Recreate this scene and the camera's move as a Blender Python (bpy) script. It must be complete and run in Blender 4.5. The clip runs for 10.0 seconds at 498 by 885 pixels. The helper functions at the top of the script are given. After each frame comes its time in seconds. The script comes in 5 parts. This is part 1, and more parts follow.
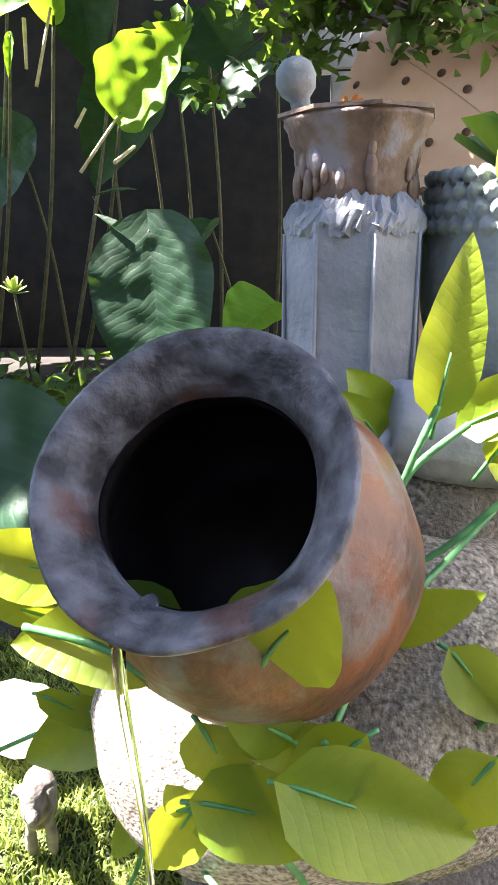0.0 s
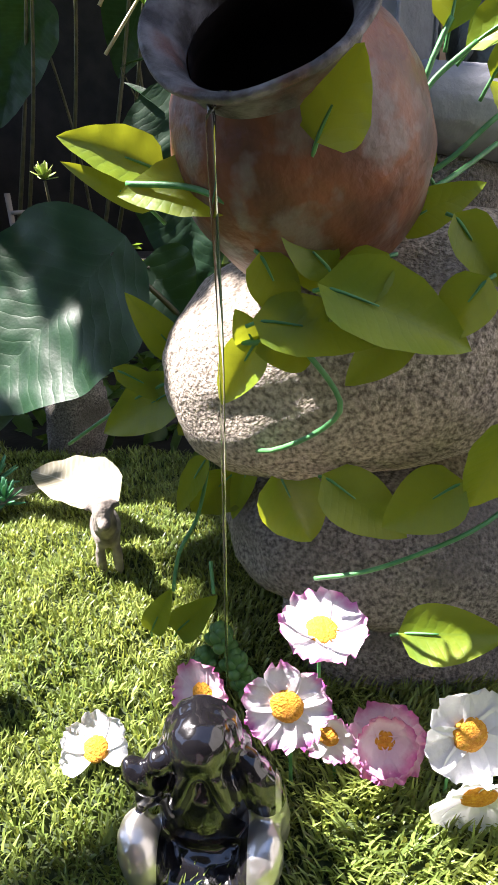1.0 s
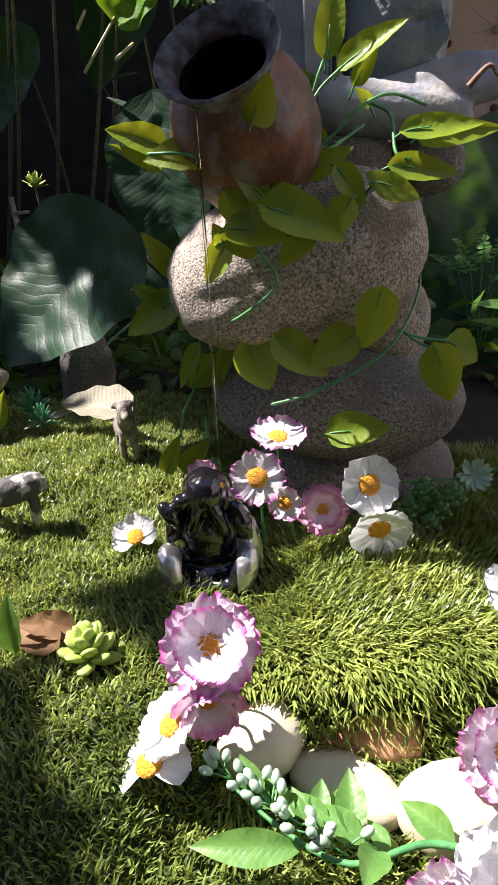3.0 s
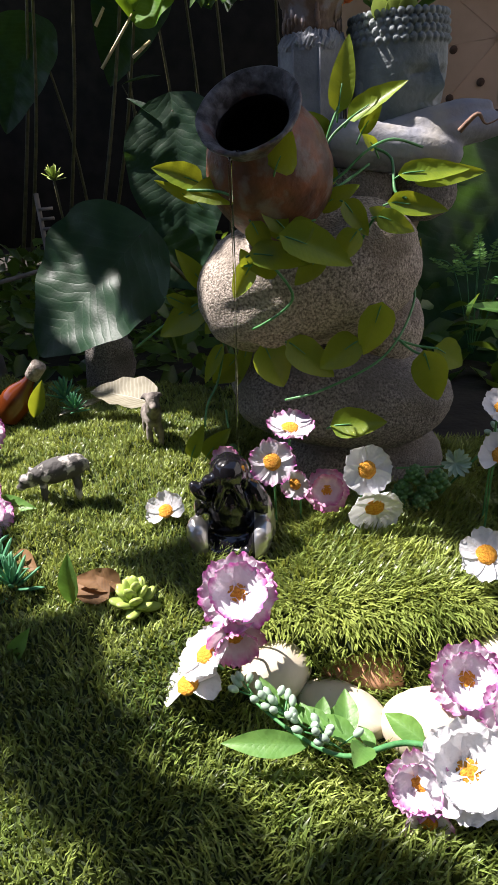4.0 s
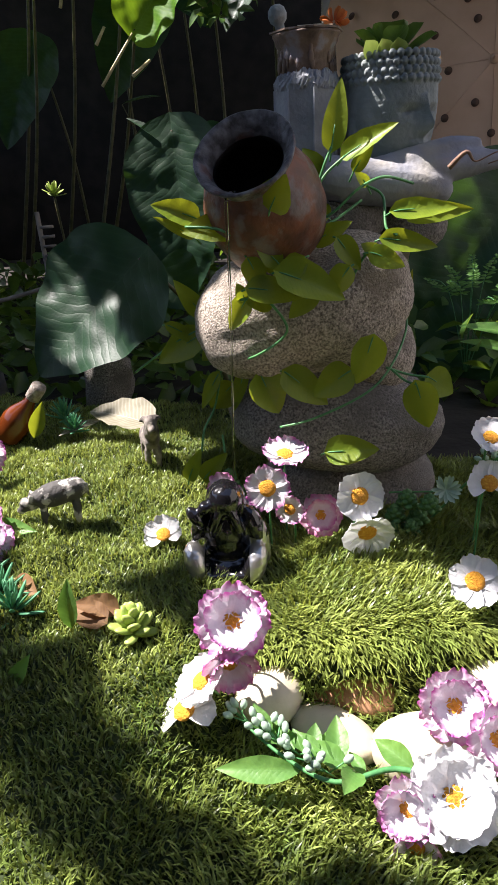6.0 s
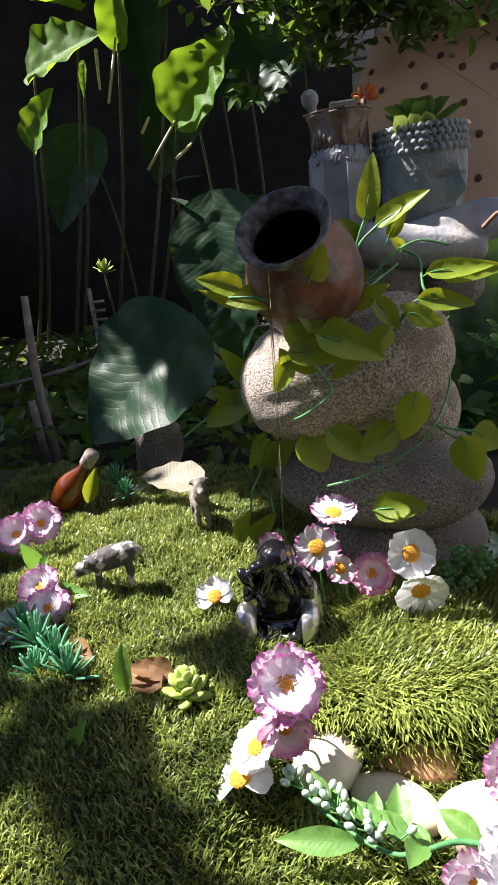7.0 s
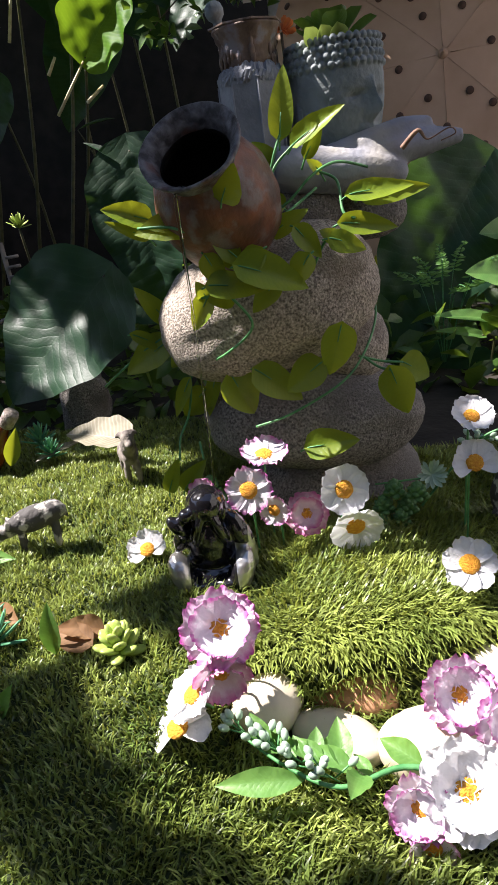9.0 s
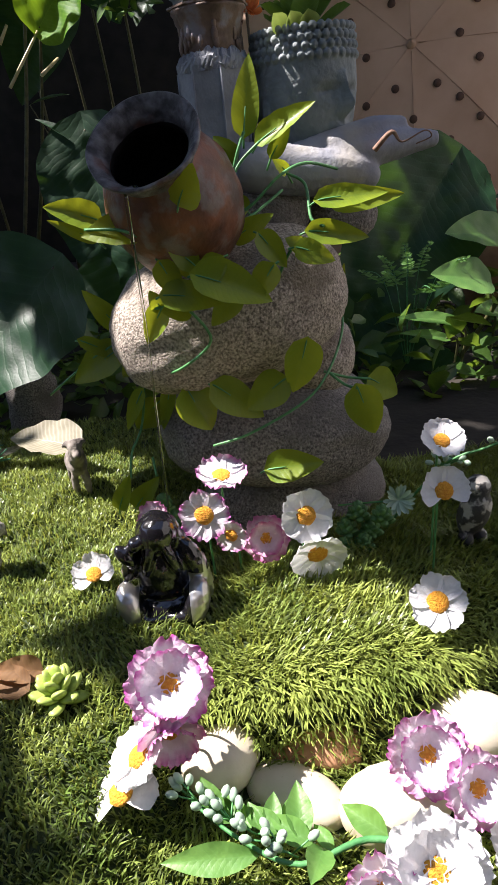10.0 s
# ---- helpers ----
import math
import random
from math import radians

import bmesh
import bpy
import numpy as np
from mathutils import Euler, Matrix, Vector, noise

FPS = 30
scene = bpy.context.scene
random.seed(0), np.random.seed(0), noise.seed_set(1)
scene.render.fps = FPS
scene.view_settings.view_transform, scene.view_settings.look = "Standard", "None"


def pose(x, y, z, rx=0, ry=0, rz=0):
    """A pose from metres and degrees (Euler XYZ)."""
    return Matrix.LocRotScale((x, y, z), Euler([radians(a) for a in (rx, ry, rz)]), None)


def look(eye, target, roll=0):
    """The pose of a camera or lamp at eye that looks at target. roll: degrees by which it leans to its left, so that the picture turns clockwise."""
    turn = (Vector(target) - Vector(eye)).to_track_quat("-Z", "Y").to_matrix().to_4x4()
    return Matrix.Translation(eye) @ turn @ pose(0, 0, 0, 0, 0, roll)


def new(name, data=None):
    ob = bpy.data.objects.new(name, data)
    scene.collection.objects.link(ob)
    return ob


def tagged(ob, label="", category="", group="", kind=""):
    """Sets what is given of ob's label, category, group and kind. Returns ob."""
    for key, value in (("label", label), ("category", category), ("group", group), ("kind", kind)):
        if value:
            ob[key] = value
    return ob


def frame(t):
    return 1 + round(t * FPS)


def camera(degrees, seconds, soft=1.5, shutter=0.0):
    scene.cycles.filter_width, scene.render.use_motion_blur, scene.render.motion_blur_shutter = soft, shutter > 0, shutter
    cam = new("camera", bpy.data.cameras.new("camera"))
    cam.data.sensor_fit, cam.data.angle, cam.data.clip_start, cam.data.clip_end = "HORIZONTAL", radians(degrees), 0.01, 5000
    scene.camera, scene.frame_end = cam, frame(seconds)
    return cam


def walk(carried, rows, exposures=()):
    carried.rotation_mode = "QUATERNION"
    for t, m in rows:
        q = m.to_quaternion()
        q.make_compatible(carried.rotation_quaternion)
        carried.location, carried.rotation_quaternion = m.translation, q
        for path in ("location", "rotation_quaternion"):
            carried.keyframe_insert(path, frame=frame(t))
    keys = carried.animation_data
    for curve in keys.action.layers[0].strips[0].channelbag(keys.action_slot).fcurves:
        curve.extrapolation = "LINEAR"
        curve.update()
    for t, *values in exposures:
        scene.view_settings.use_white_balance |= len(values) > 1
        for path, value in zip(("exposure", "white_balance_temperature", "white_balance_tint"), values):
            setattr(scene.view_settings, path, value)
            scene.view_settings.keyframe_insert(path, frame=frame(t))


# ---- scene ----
cam = camera(42.0, 10.0, 1.0)
PATH = [
    (0, (0.070, -0.118, 0.694), (-0.117, 1.775, 0.077), -1.0),
    (0.5, (0.066, -0.167, 0.618), (-0.201, 1.677, -0.109), -1.3),
    (1, (0.067, -0.276, 0.541), (-0.189, 1.534, -0.272), -2.0),
    (1.5, (0.092, -0.381, 0.508), (-0.129, 1.425, -0.322), -5.0),
    (2, (0.119, -0.468, 0.494), (-0.078, 1.341, -0.334), -6.4),
    (2.5, (0.116, -0.542, 0.489), (-0.072, 1.285, -0.302), -4.5),
    (2.7, (0.114, -0.566, 0.495), (-0.090, 1.260, -0.293), -4.6),
    (4, (0.104, -0.733, 0.575), (-0.112, 1.072, -0.259), -3.4),
    (4.5, (0.107, -0.756, 0.583), (-0.089, 1.052, -0.250), -2.7),
    (5, (0.116, -0.750, 0.602), (-0.068, 1.064, -0.220), -1.8),
    (6.3, (0.110, -0.741, 0.614), (-0.100, 1.077, -0.192), -3.6),
    (6.5, (0.110, -0.740, 0.618), (-0.081, 1.089, -0.168), -3.2),
    (7, (0.114, -0.756, 0.616), (-0.238, 1.109, -0.014), -6.5),
    (7.5, (0.125, -0.758, 0.627), (-0.177, 1.120, 0.011), -7.2),
    (8, (0.122, -0.759, 0.621), (-0.231, 1.077, -0.089), -8.9),
    (8.5, (0.112, -0.749, 0.605), (-0.112, 1.080, -0.172), -7.3),
    (9, (0.128, -0.724, 0.575), (-0.055, 1.114, -0.190), -8.2),
    (9.5, (0.144, -0.700, 0.574), (0.056, 1.157, -0.161), -8.3),
    (10, (0.129, -0.645, 0.595), (0.069, 1.175, -0.230), -5.8),
]
walk(cam, [(t, look(eye, target, roll)) for t, eye, target, roll in PATH], [(0.0, 3.7, 6300, 19), (0.5, 3.1, 6300, 19), (1.0, 2.55, 6300, 19), (2.5, 1.8, 6300, 19), (4.0, 1.4, 6300, 19), (7.5, 1.75, 6300, 19), (10.0, 1.6, 6300, 19)])

# ---- light ----
SUN_TO = Vector((-0.55, 0.10, 0.83)).normalized()
world = bpy.data.worlds.new("sky")
scene.world = world
world.use_nodes = True
wn = world.node_tree.nodes
sky = wn.new("ShaderNodeTexSky")
sky.sky_type, sky.sun_disc = "NISHITA", False
sky.sun_elevation = math.asin(SUN_TO.z)
sky.sun_rotation = math.atan2(SUN_TO.x, SUN_TO.y)
world.node_tree.links.new(sky.outputs[0], wn["Background"].inputs[0])
wn["Background"].inputs[1].default_value = 0.065
lamp = bpy.data.lights.new("sun", "SUN")
lamp.energy, lamp.angle, lamp.color = 5.0, radians(0.55), (1.0, 0.95, 0.86)
sun = new("sun", lamp)
sun.matrix_world = look(SUN_TO * 10, (0, 0, 0))


# ---- materials ----
def mat(name, c1, c2, rough=0.6, scale=30.0, bump=0.2, bscale=None, metal=0.0, spec=0.5, trans=0.0, tcol=None, detail=6.0, contrast=(0.35, 0.65), spread=0.0, coat=0.0, stain=None):
    """A surface of two colours mixed by noise at two scales, with fine relief."""
    m = bpy.data.materials.new(name)
    m.use_nodes = True
    n, l = m.node_tree.nodes, m.node_tree.links
    b = n["Principled BSDF"]
    co = n.new("ShaderNodeTexCoord")
    t = n.new("ShaderNodeTexNoise")
    t.inputs["Scale"].default_value, t.inputs["Detail"].default_value = scale, detail
    l.new(co.outputs["Object"], t.inputs["Vector"])
    r = n.new("ShaderNodeValToRGB")
    r.color_ramp.elements[0].position, r.color_ramp.elements[1].position = contrast
    r.color_ramp.elements[0].color, r.color_ramp.elements[1].color = (*c1, 1), (*c2, 1)
    l.new(t.outputs["Fac"], r.inputs["Fac"])
    col = r.outputs["Color"]
    if stain:
        t2 = n.new("ShaderNodeTexNoise")
        t2.inputs["Scale"].default_value, t2.inputs["Detail"].default_value = stain[1], 4
        l.new(co.outputs["Object"], t2.inputs["Vector"])
        r2 = n.new("ShaderNodeValToRGB")
        r2.color_ramp.elements[0].position, r2.color_ramp.elements[1].position = stain[2], stain[2] + 0.12
        r2.color_ramp.elements[1].color = (0.72, 0.72, 0.72, 1)
        l.new(t2.outputs["Fac"], r2.inputs["Fac"])
        mx = n.new("ShaderNodeMix")
        mx.data_type = "RGBA"
        l.new(r2.outputs["Color"], mx.inputs["Factor"])
        l.new(col, mx.inputs["A"])
        mx.inputs["B"].default_value = (*stain[0], 1)
        col = mx.outputs["Result"]
    if spread:
        g = n.new("ShaderNodeObjectInfo")
        hsv = n.new("ShaderNodeHueSaturation")
        mr = n.new("ShaderNodeMapRange")
        mr.inputs["To Min"].default_value, mr.inputs["To Max"].default_value = 1 - spread, 1 + spread
        l.new(g.outputs["Random"], mr.inputs["Value"])
        l.new(mr.outputs["Result"], hsv.inputs["Value"])
        l.new(col, hsv.inputs["Color"])
        col = hsv.outputs["Color"]
    l.new(col, b.inputs["Base Color"])
    b.inputs["Roughness"].default_value, b.inputs["Metallic"].default_value = rough, metal
    b.inputs["Specular IOR Level"].default_value = spec
    b.inputs["Coat Weight"].default_value = coat
    if bump:
        bt = n.new("ShaderNodeTexNoise")
        bt.inputs["Scale"].default_value, bt.inputs["Detail"].default_value = bscale or scale * 3, 5
        l.new(co.outputs["Object"], bt.inputs["Vector"])
        bp = n.new("ShaderNodeBump")
        bp.inputs["Strength"].default_value, bp.inputs["Distance"].default_value = bump, 0.004
        l.new(bt.outputs["Fac"], bp.inputs["Height"])
        l.new(bp.outputs["Normal"], b.inputs["Normal"])
    if trans:
        tr = n.new("ShaderNodeBsdfTranslucent")
        if tcol:
            tr.inputs["Color"].default_value = (*tcol, 1)
        else:
            l.new(col, tr.inputs["Color"])
        ms = n.new("ShaderNodeMixShader")
        ms.inputs["Fac"].default_value = trans
        l.new(b.outputs[0], ms.inputs[1])
        l.new(tr.outputs[0], ms.inputs[2])
        l.new(ms.outputs[0], n["Material Output"].inputs["Surface"])
    return m


def leaf_mat(name, c1, c2, vein, tcol, trans=0.35, rough=0.4, pitch=0.02, veins=0.8, spread=0.25):
    """A leaf with pale side veins that run outwards and forwards from the midrib; x across, y along the leaf."""
    m = mat(name, c1, c2, rough, 25, 0.15, 160, trans=trans, tcol=tcol, spread=spread)
    n, l = m.node_tree.nodes, m.node_tree.links
    b = n["Principled BSDF"]
    co = n.new("ShaderNodeTexCoord")
    sep = n.new("ShaderNodeSeparateXYZ")
    l.new(co.outputs["Object"], sep.inputs[0])

    def mth(op, a, v):
        q = n.new("ShaderNodeMath")
        q.operation = op
        l.new(a, q.inputs[0])
        if isinstance(v, (int, float)):
            q.inputs[1].default_value = v
        else:
            l.new(v, q.inputs[1])
        return q.outputs[0]

    ax = mth("ABSOLUTE", sep.outputs[0], 0)
    wv = n.new("ShaderNodeTexNoise")
    wv.inputs["Scale"].default_value = 0.45 / pitch
    l.new(co.outputs["Object"], wv.inputs["Vector"])
    s = mth("SUBTRACT", sep.outputs[1], mth("MULTIPLY", mth("POWER", ax, 0.85), 0.42))
    s = mth("ADD", s, mth("MULTIPLY", wv.outputs["Fac"], pitch * 1.1))
    w = mth("SINE", mth("MULTIPLY", s, 2 * math.pi / pitch), 0)
    w = mth("POWER", mth("ABSOLUTE", w, 0), 0.35)
    rib = mth("LESS_THAN", ax, pitch * 0.05)
    inv = n.new("ShaderNodeMath")
    inv.operation = "SUBTRACT"
    inv.inputs[0].default_value = 1.0
    l.new(w, inv.inputs[1])
    f = mth("MULTIPLY", mth("MAXIMUM", inv.outputs[0], rib), veins)
    mx = n.new("ShaderNodeMix")
    mx.data_type = "RGBA"
    old = b.inputs["Base Color"].links[0].from_socket
    l.new(f, mx.inputs["Factor"])
    l.new(old, mx.inputs["A"])
    mx.inputs["B"].default_value = (*vein, 1)
    l.new(mx.outputs["Result"], b.inputs["Base Color"])
    rb = n.new("ShaderNodeBump")
    rb.inputs["Strength"].default_value, rb.inputs["Distance"].default_value = 0.25, pitch * 0.05
    l.new(w, rb.inputs["Height"])
    fine = b.inputs["Normal"].links[0].from_node
    l.new(rb.outputs["Normal"], fine.inputs["Normal"])
    return m


def petal_mat(name, c1, c2, rim, start):
    """A cloth petal whose colour turns to the rim's towards its outer edge."""
    m = mat(name, c1, c2, 0.6, 60, 0.3, 200, trans=0.25)
    n, l = m.node_tree.nodes, m.node_tree.links
    b = n["Principled BSDF"]
    co, sep = n.new("ShaderNodeTexCoord"), n.new("ShaderNodeSeparateXYZ")
    nz, ad, rp, mx = n.new("ShaderNodeTexNoise"), n.new("ShaderNodeMath"), n.new("ShaderNodeMapRange"), n.new("ShaderNodeMix")
    nz.inputs["Scale"].default_value = 160
    l.new(co.outputs["Object"], nz.inputs["Vector"])
    l.new(co.outputs["Generated"], sep.inputs[0])
    ad.operation = "MULTIPLY_ADD"
    l.new(nz.outputs["Fac"], ad.inputs[0])
    ad.inputs[1].default_value = 0.30
    l.new(sep.outputs[1], ad.inputs[2])
    rp.inputs["From Min"].default_value, rp.inputs["From Max"].default_value = start + 0.15, 1.16
    l.new(ad.outputs[0], rp.inputs["Value"])
    mx.data_type = "RGBA"
    l.new(rp.outputs["Result"], mx.inputs["Factor"])
    l.new(b.inputs["Base Color"].links[0].from_socket, mx.inputs["A"])
    mx.inputs["B"].default_value = (*rim, 1)
    l.new(mx.outputs["Result"], b.inputs["Base Color"])
    for q in n:
        if q.type == "BSDF_TRANSLUCENT":
            l.new(mx.outputs["Result"], q.inputs["Color"])
    return m


M = {}
M["turf"] = mat("turf", (0.074, 0.120, 0.026), (0.225, 0.272, 0.066), 0.36, 9, 0, trans=0.3, tcol=(0.38, 0.42, 0.07))
M["turf_base"] = mat("turf_base", (0.02, 0.035, 0.008), (0.05, 0.07, 0.02), 0.9, 60, 0.6)
M["soil"] = mat("soil", (0.010, 0.008, 0.006), (0.028, 0.022, 0.016), 0.95, 8, 0.8, 40)
M["granite"] = mat("granite", (0.14, 0.115, 0.09), (0.56, 0.48, 0.395), 0.9, 270, 1.0, 360, contrast=(0.34, 0.63), stain=((0.16, 0.13, 0.10), 11, 0.52))
M["granite_dark"] = mat("granite_dark", (0.078, 0.07, 0.063), (0.33, 0.30, 0.265), 0.9, 265, 1.0, 350, contrast=(0.34, 0.65), stain=((0.15, 0.135, 0.12), 12, 0.5))
# the pale stain mottles the clay and paints in its glints
M["clay"] = mat("clay", (0.065, 0.030, 0.02), (0.23, 0.078, 0.032), 0.5, 22, 0.5, 90, stain=((0.19, 0.165, 0.155), 34, 0.51))
M["clay_rim"] = mat("clay_rim", (0.040, 0.036, 0.035), (0.20, 0.195, 0.20), 0.6, 55, 0.8, 110, contrast=(0.38, 0.66), stain=((0.15, 0.065, 0.045), 30, 0.53))
# near-black brown for the inner surface of the clay pot
M["pot_inside"] = mat("pot_inside", (0.014, 0.012, 0.012), (0.05, 0.040, 0.036), 0.3, 20, 0.3)
M["concrete"] = mat("concrete", (0.20, 0.21, 0.225), (0.35, 0.36, 0.38), 0.85, 18, 0.5, 150, stain=((0.28, 0.28, 0.31), 12, 0.60))
M["bronze"] = mat("bronze", (0.10, 0.065, 0.045), (0.26, 0.17, 0.12), 0.6, 40, 0.5, 120, stain=((0.27, 0.27, 0.31), 40, 0.56))
M["grey_stone"] = mat("grey_stone", (0.15, 0.18, 0.18), (0.27, 0.30, 0.30), 0.8, 22, 0.4, 180)
M["pale_stone"] = mat("pale_stone", (0.20, 0.205, 0.235), (0.33, 0.335, 0.37), 0.7, 20, 0.3, 150, stain=((0.40, 0.36, 0.28), 8, 0.58))
M["pebble"] = mat("pebble", (0.50, 0.43, 0.31), (0.66, 0.59, 0.46), 0.55, 14, 0.15, 120, stain=((0.45, 0.36, 0.22), 30, 0.66))
M["terracotta"] = mat("terracotta", (0.36, 0.17, 0.09), (0.50, 0.27, 0.15), 0.8, 20, 0.4)
M["black"] = mat("black", (0.006, 0.006, 0.008), (0.015, 0.014, 0.016), 0.16, 30, 0.05, coat=0.6)
M["silver"] = mat("silver", (0.36, 0.34, 0.30), (0.55, 0.53, 0.50), 0.3, 40, 0.15, metal=0.85)
M["white_petal"] = mat("white_petal", (0.74, 0.74, 0.76), (0.84, 0.84, 0.85), 0.6, 60, 0.3, 200, trans=0.25)
M["pink_petal"] = petal_mat("pink_petal", (0.76, 0.70, 0.76), (0.82, 0.78, 0.82), (0.62, 0.08, 0.44), 0.70)
M["rose_petal"] = petal_mat("rose_petal", (0.78, 0.58, 0.66), (0.82, 0.68, 0.74), (0.60, 0.09, 0.36), 0.62)
M["flower_eye"] = mat("flower_eye", (0.66, 0.24, 0.01), (0.80, 0.40, 0.03), 0.8, 300, 0.9, 500)
M["stem"] = mat("stem", (0.05, 0.20, 0.06), (0.11, 0.32, 0.11), 0.45, 60, 0.2)
M["vine"] = leaf_mat("vine", (0.13, 0.22, 0.012), (0.24, 0.31, 0.018), (0.09, 0.22, 0.05), (0.42, 0.46, 0.02), 0.4, 0.42, 0.016, 0.2, 0.22)
M["plastic_leaf"] = leaf_mat("plastic_leaf", (0.085, 0.21, 0.045), (0.16, 0.31, 0.07), (0.20, 0.42, 0.12), (0.25, 0.5, 0.06), 0.35, 0.45, 0.012, 0.25, 0.2)
# leaf green darkened to near-black, so the shade is in the colour
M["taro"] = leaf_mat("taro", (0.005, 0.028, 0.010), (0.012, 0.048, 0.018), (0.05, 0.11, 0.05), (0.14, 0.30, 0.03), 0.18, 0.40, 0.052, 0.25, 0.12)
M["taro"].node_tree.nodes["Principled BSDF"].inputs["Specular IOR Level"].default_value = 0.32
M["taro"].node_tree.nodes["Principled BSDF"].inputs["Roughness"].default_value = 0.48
# bright copy of taro, with the sunlight on these leaves put into its colour
M["taro_sunlit"] = leaf_mat("taro_sunlit", (0.05, 0.16, 0.01), (0.10, 0.24, 0.02), (0.24, 0.38, 0.05), (0.30, 0.50, 0.02), 0.5, 0.55, 0.04, 0.5, 0.15)
M["taro_sunlit"].node_tree.nodes["Principled BSDF"].inputs["Specular IOR Level"].default_value = 0.2
M["foliage"] = leaf_mat("foliage", (0.03, 0.08, 0.015), (0.07, 0.14, 0.025), (0.10, 0.18, 0.04), (0.22, 0.34, 0.03), 0.3, 0.35, 0.02, 0.3, 0.3)
M["stalk"] = mat("stalk", (0.035, 0.04, 0.012), (0.09, 0.085, 0.03), 0.5, 30, 0.2)
# pale copy of stalk that carries the sun streaks in its colour
M["sunlit_stalk"] = mat("sunlit_stalk", (0.42, 0.36, 0.16), (0.62, 0.56, 0.34), 0.5, 30, 0.2)
M["bark"] = mat("bark", (0.05, 0.035, 0.025), (0.13, 0.10, 0.07), 0.9, 25, 0.8, 80)
M["succulent"] = mat("succulent", (0.33, 0.46, 0.08), (0.50, 0.60, 0.16), 0.45, 30, 0.1, trans=0.15)
M["succulent_dark"] = mat("succulent_dark", (0.06, 0.17, 0.05), (0.14, 0.27, 0.07), 0.45, 30, 0.1, trans=0.15)
M["mint"] = mat("mint", (0.06, 0.26, 0.13), (0.14, 0.40, 0.20), 0.5, 40, 0.1, trans=0.2)
M["bud"] = mat("bud", (0.28, 0.41, 0.29), (0.48, 0.60, 0.47), 0.45, 40, 0.1)
M["dry_leaf"] = leaf_mat("dry_leaf", (0.19, 0.17, 0.11), (0.31, 0.285, 0.20), (0.66, 0.62, 0.5), (0.5, 0.46, 0.3), 0.25, 0.7, 0.02, 0.6, 0.1)
M["dead_leaf"] = leaf_mat("dead_leaf", (0.16, 0.085, 0.035), (0.28, 0.16, 0.07), (0.3, 0.15, 0.05), (0.5, 0.2, 0.05), 0.25, 0.7, 0.012, 0.5, 0.1)
M["animal"] = mat("animal", (0.07, 0.065, 0.06), (0.50, 0.47, 0.42), 0.8, 45, 0.5, 140, contrast=(0.51, 0.57))
M["goat"] = mat("goat", (0.09, 0.075, 0.065), (0.32, 0.28, 0.24), 0.85, 50, 0.6, 140)
M["amber"] = mat("amber", (0.10, 0.022, 0.005), (0.20, 0.048, 0.010), 0.12, 12, 0.1, coat=0.5)
M["cork"] = mat("cork", (0.20, 0.16, 0.13), (0.42, 0.37, 0.32), 0.9, 90, 0.6)
M["parasol"] = mat("parasol", (0.56, 0.37, 0.25), (0.66, 0.46, 0.33), 0.85, 5, 0.2, 40, trans=0.3)
M["dot"] = mat("dot", (0.07, 0.035, 0.022), (0.11, 0.06, 0.04), 0.85, 40, 0.1)
M["wall"] = mat("wall", (0.30, 0.29, 0.28), (0.46, 0.45, 0.43), 0.9, 6, 0.4, 60, stain=((0.2, 0.19, 0.18), 3, 0.55))
# near-black stands in for the deep shade at the back and cuts bounced light
M["shade_wall"] = mat("shade_wall", (0.006, 0.005, 0.004), (0.018, 0.015, 0.012), 0.9, 8, 0.5, 60)
M["wood"] = mat("wood", (0.16, 0.14, 0.12), (0.32, 0.28, 0.24), 0.8, 18, 0.5, 60)
M["orange"] = mat("orange", (0.55, 0.10, 0.03), (0.72, 0.22, 0.05), 0.7, 30, 0.2, trans=0.2)
M["twig"] = mat("twig", (0.16, 0.09, 0.06), (0.30, 0.18, 0.12), 0.8, 60, 0.4)

def figure_mat():
    """Gloss black with silver knees and shawl, by place on the figure."""
    m = mat("figure", (0.004, 0.004, 0.005), (0.010, 0.009, 0.011), 0.2, 30, 0.05, spec=0.5, coat=0.6)
    n, l = m.node_tree.nodes, m.node_tree.links
    b, co, sep = n["Principled BSDF"], n.new("ShaderNodeTexCoord"), n.new("ShaderNodeSeparateXYZ")
    l.new(co.outputs["Object"], sep.inputs[0])

    def mth(op, a, v):
        q = n.new("ShaderNodeMath")
        q.operation = op
        l.new(a, q.inputs[0])
        if isinstance(v, (int, float)):
            q.inputs[1].default_value = v
        else:
            l.new(v, q.inputs[1])
        return q.outputs[0]

    ax = mth("ABSOLUTE", sep.outputs[0], 0)
    knees = mth("MULTIPLY", mth("LESS_THAN", sep.outputs[2], 0.052), mth("GREATER_THAN", ax, 0.026))
    shawl = mth("MULTIPLY", mth("GREATER_THAN", sep.outputs[0], 0.042), mth("GREATER_THAN", mth("SINE", mth("MULTIPLY", sep.outputs[0], 900.0), 0), 0.0))
    f = mth("MAXIMUM", knees, shawl)
    mx = n.new("ShaderNodeMix")
    mx.data_type = "RGBA"
    l.new(f, mx.inputs["Factor"])
    l.new(b.inputs["Base Color"].links[0].from_socket, mx.inputs["A"])
    mx.inputs["B"].default_value = (0.5, 0.48, 0.45, 1)
    l.new(mx.outputs["Result"], b.inputs["Base Color"])
    l.new(mth("MULTIPLY", f, 0.85), b.inputs["Metallic"])
    l.new(mth("ADD", mth("MULTIPLY", f, 0.15), 0.16), b.inputs["Roughness"])
    return m


M["figure"] = figure_mat()
water = bpy.data.materials.new("water")
water.use_nodes = True
